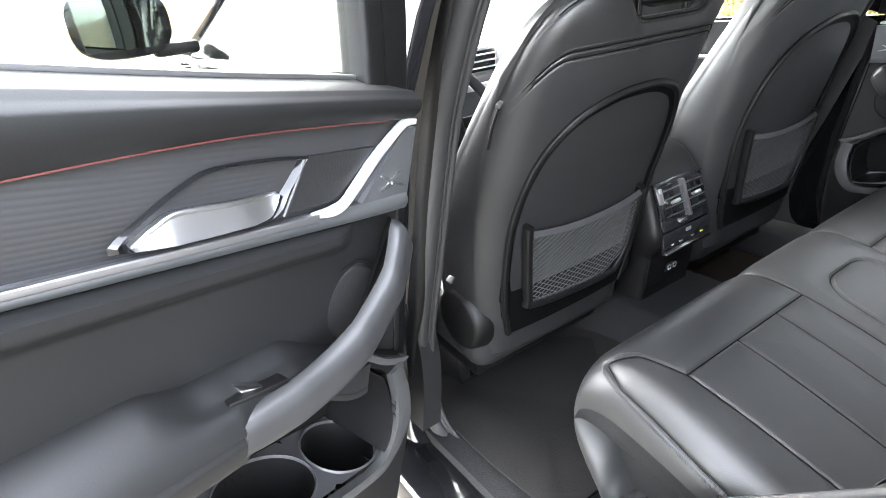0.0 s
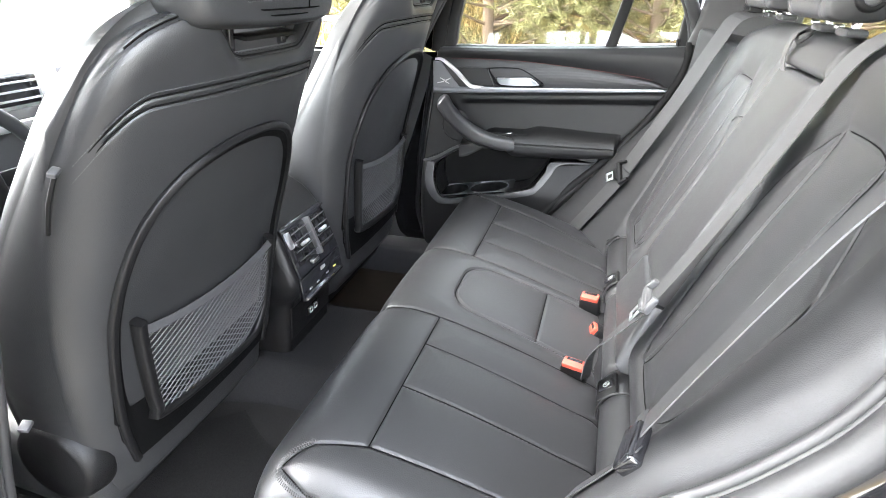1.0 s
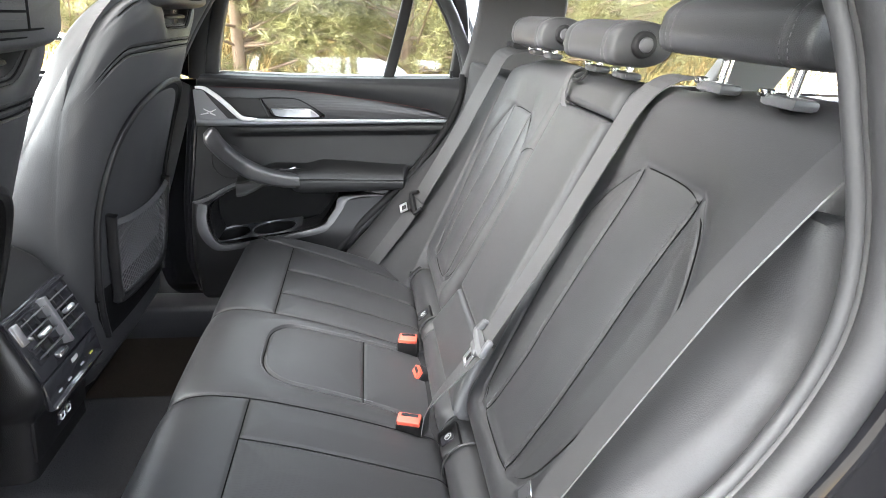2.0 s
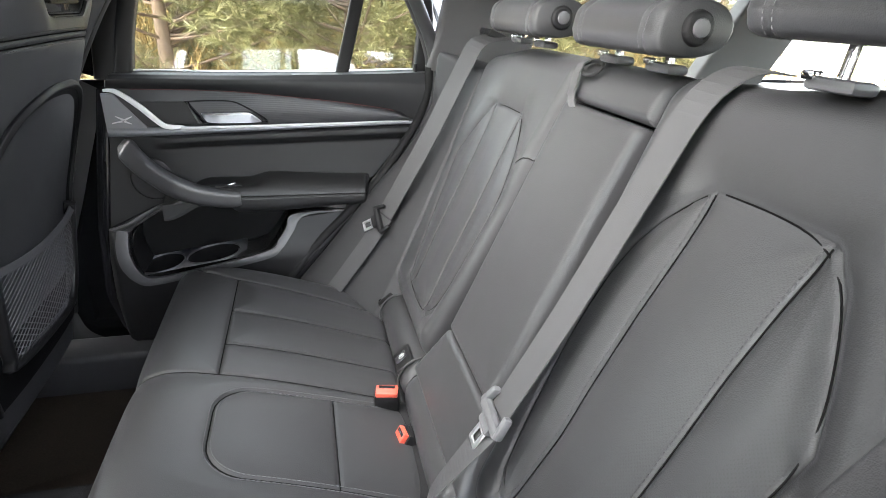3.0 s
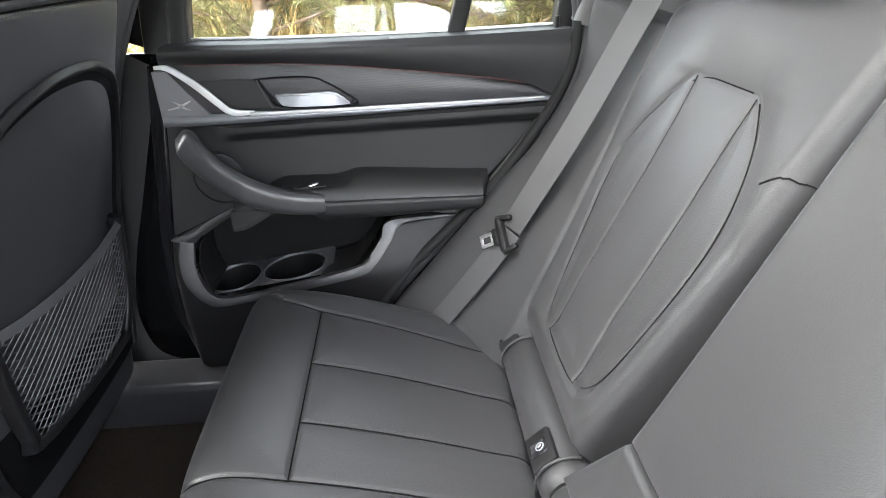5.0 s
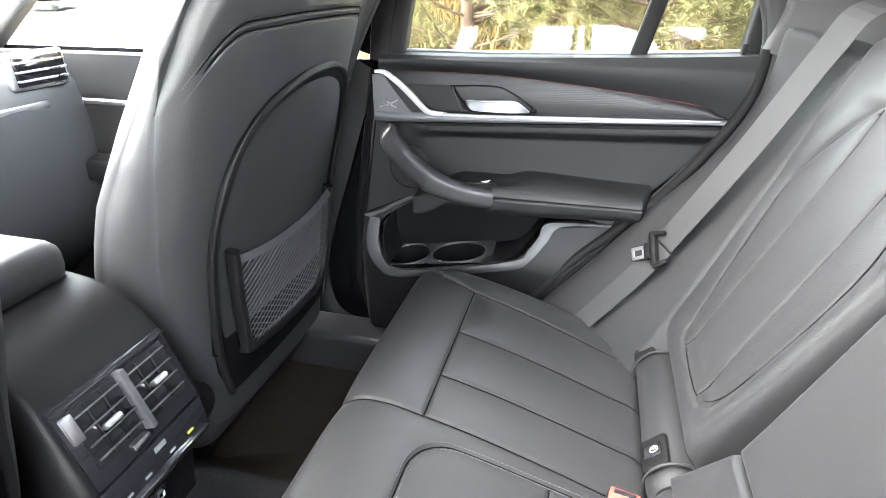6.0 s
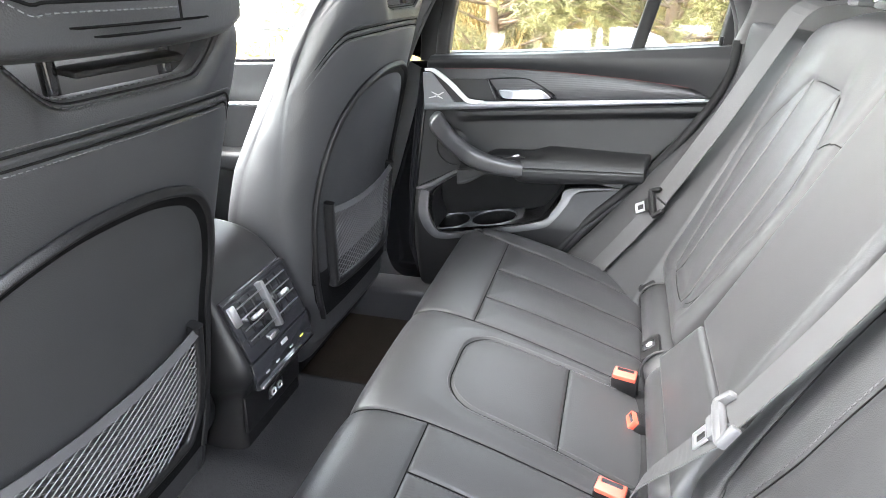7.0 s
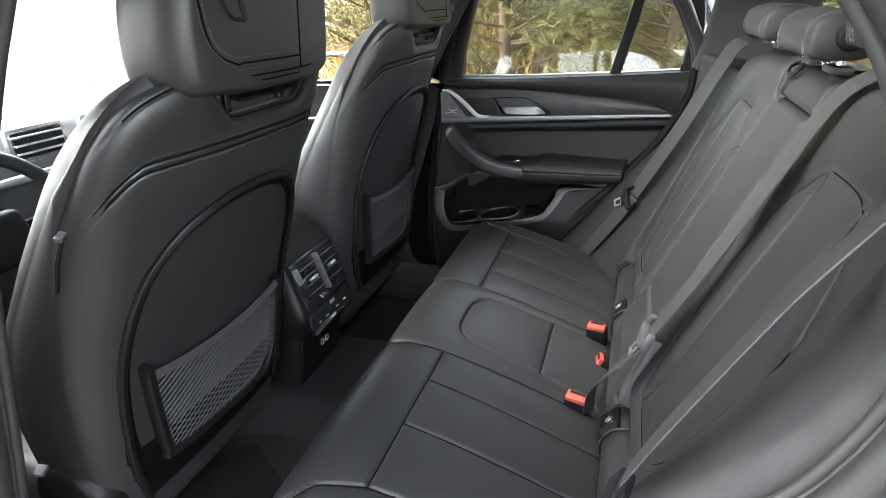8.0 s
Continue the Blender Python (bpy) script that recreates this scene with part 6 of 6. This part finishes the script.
            vert.co = Vector((np.sign(c.x) * abs(c.x) ** 0.7 * 0.12, max(c.y, -0.25) * 0.09, np.sign(c.z) * abs(c.z) ** 0.7 * 0.085))
        part("mirror_housing", bm, PAINT, mir)
        rbox("mirror_glass", (0.19, 0.004, 0.125), MIRROR, mir, pose(0, -0.024, 0), 0.001, 1)
        rbox("mirror_foot", (0.12, 0.06, 0.035), PLASTIC, mir, pose(-sg * 0.12, 0.02, -0.075), 0.012)
    hood = structure("bonnet", "black painted bonnet", "car body")
    x, y = np.meshgrid(np.linspace(-0.80, 0.80, 24), np.linspace(2.1, 3.25, 24), indexing="ij")
    shell("bonnet_skin", np.stack([x, y, 0.98 - 0.06 * (x / 0.8) ** 2 - 0.18 * smoothstep(2.4, 3.3, y)], -1), (0, 0, -0.5), PAINT, hood)
    q = structure("rear_quarter", "black painted rear quarter", "car body")
    for sg in (-1, 1):
        y, s = np.meshgrid(np.linspace(-1.55, -0.16, 30), np.linspace(0, 1, 20), indexing="ij")
        shell("quarter_skin", np.stack([sg * (0.90 + 0.025 * np.sin(s * math.pi)), y + 0.10 * (1 - s) * 0, 0.75 + 0.42 * s], -1), (-sg * 0.05, 0, 0), PAINT, q, flip=sg < 0)


cabin_shell()


# ---- outside ----
def ground():
    n = 170
    q = np.linspace(-1, 1, n)
    xs = np.sign(q) * (np.abs(q) ** 3 * 400 + np.abs(q) * 4)
    x, y = np.meshgrid(xs, xs, indexing="ij")
    z = 0.25 * smoothstep(3.0, 5.0, x) + 5.0 * smoothstep(5, 20, x)
    v, f = np.stack([x, y, z], -1).reshape(-1, 3), grid_faces(n, n)
    tagged(solid("ground", v, f, GROUND), "dry sandy ground with yellow grass", "ground", kind="structure")
    x, y = np.meshgrid(np.linspace(-14, 2.6, 40), np.linspace(-30, 30, 40), indexing="ij")
    shell("asphalt", np.stack([x, y, 0.012 + 0 * x], -1), (0, 0, -0.05), ASPHALT, tagged(new("parking_lot"), "pale worn asphalt parking area", "pavement", kind="structure"))

    for near, far, label in ((5.6, 40, "pale sandy gravel bank beyond the bonnet"), (-6.6, -40, "pale sandy gravel bank behind the car")):
        x, y = np.meshgrid(np.linspace(2.65, 30, 60), np.linspace(near, far, 30), indexing="ij")
        y = y + 0.3 * np.sin(x * 1.3) * smoothstep(2.5, 0, np.abs(y - near))
        shell("gravel", np.stack([x, y, 0.07 + 0.25 * smoothstep(3.0, 5.0, x) + 5.0 * smoothstep(5, 20, x)], -1), (0, 0, -0.05), SAND, tagged(new("gravel_bank"), label, "ground", kind="structure"), flip=near < 0)


ground()


def dry_grass():
    rng = np.random.default_rng(4)
    v, f = [], []
    for _ in range(26000):
        x, y = 2.7 + 9.5 * rng.uniform(0, 1) ** 1.3, rng.uniform(-9, 9)
        if (y > 5.6 or y < -6.6) and rng.uniform(0, 1) > 0.06:
            continue
        z = 0.25 * float(smoothstep(3.0, 5.0, x)) + 5.0 * float(smoothstep(5, 20, x))
        h, a, b = rng.uniform(0.25, 0.75), rng.uniform(0, 6.28), rng.normal(0, 0.18, 2)
        w = 0.006
        k = len(v)
        v += [(x - w * math.cos(a), y - w * math.sin(a), z), (x + w * math.cos(a), y + w * math.sin(a), z), (x + b[0] * 0.5 + w * 0.6, y + b[1] * 0.5, z + h * 0.6), (x + b[0], y + b[1], z + h)]
        f += [(k, k + 1, k + 2), (k, k + 2, k + 3)]
    tagged(solid("dry_grass", v, f, GRASS, smooth=False), "tall dry yellow grass under the pines", "grass", kind="stuff")


dry_grass()


def pine(seed):
    rng = np.random.default_rng(seed)
    tree = thing("pine_tree", "young pine tree with low yellow-green branches", "tree", "pine trees")
    v, f = sweep([(0.04 * math.sin(3 * s), 0.04 * math.cos(2 * s), 4.2 * s) for s in np.linspace(0, 1, 14)], round_profile(0.07, 8), (1, 0, 0), scale=np.linspace(1, 0.12, 14))
    solid("trunk", v, f, BARK, tree)
    bv, bf, nv, nf = [], [], [], []
    for i in range(90):
        h = 3.9 * rng.uniform(0.0, 1.0) ** 1.5 + 0.1
        a, L = rng.uniform(0, 6.283), (1.75 - 0.36 * h) * rng.uniform(0.6, 1.1)
        rise = rng.uniform(-0.05, 0.45)
        pts = [np.array((math.cos(a) * L * s, math.sin(a) * L * s, h + L * (rise * s + 0.15 * s * s))) for s in np.linspace(0, 1, 7)]
        a1, b1 = sweep(pts, round_profile(0.016, 5), (0.01, 0.02, 1), scale=np.linspace(1, 0.2, 7))
        bf += [tuple(t + len(bv) for t in q) for q in b1]
        bv += a1.tolist()
        for _ in range(int(14 + 26 * L)):
            s = rng.uniform(0.25, 1.0)
            base = pts[0] + (pts[-1] - pts[0]) * s + rng.normal(0, 0.07, 3)
            out = np.array((math.cos(a), math.sin(a), 0.5)) + rng.normal(0, 0.5, 3)
            out /= np.linalg.norm(out)
            for _ in range(14):
                dr = out + rng.normal(0, 0.45, 3)
                dr /= np.linalg.norm(dr)
                sd = np.cross(dr, rng.normal(0, 1, 3))
                sd *= 0.0042 / (np.linalg.norm(sd) + 1e-9)
                st, ln, k = base + out * rng.uniform(0, 0.10), rng.uniform(0.06, 0.12), len(nv)
                nv += [st - sd, st + sd, st + dr * ln]
                nf.append((k, k + 1, k + 2))
    solid("limb", bv, bf, BARK, tree)
    solid("foliage", nv, nf, NEEDLES, tree, smooth=False)
    return tree


def pines():
    rng = np.random.default_rng(12)
    kinds = [pine(3), pine(7)]
    spots = [(5.0, -1.9), (4.7, -0.3), (4.9, 1.3), (5.3, 3.0), (8.6, 0.2), (10.4, -0.6), (10.6, 2.2), (6.4, -3.6), (7.4, 0.9), (7.8, -1.7), (8.2, 3.4), (6.9, -5.8), (9.4, -3.2), (9.6, 1.6)]
    for i, (x, y) in enumerate(spots):
        z = 0.25 * float(smoothstep(3.0, 5.0, x)) + 5.0 * float(smoothstep(5, 20, x)) - 0.05
        m = pose(x, y, z, 0, 0, float(rng.uniform(0, 360)))
        if i < 2:
            kinds[i].matrix_world = m
        else:
            copy_thing(kinds[i % 2], m)


pines()
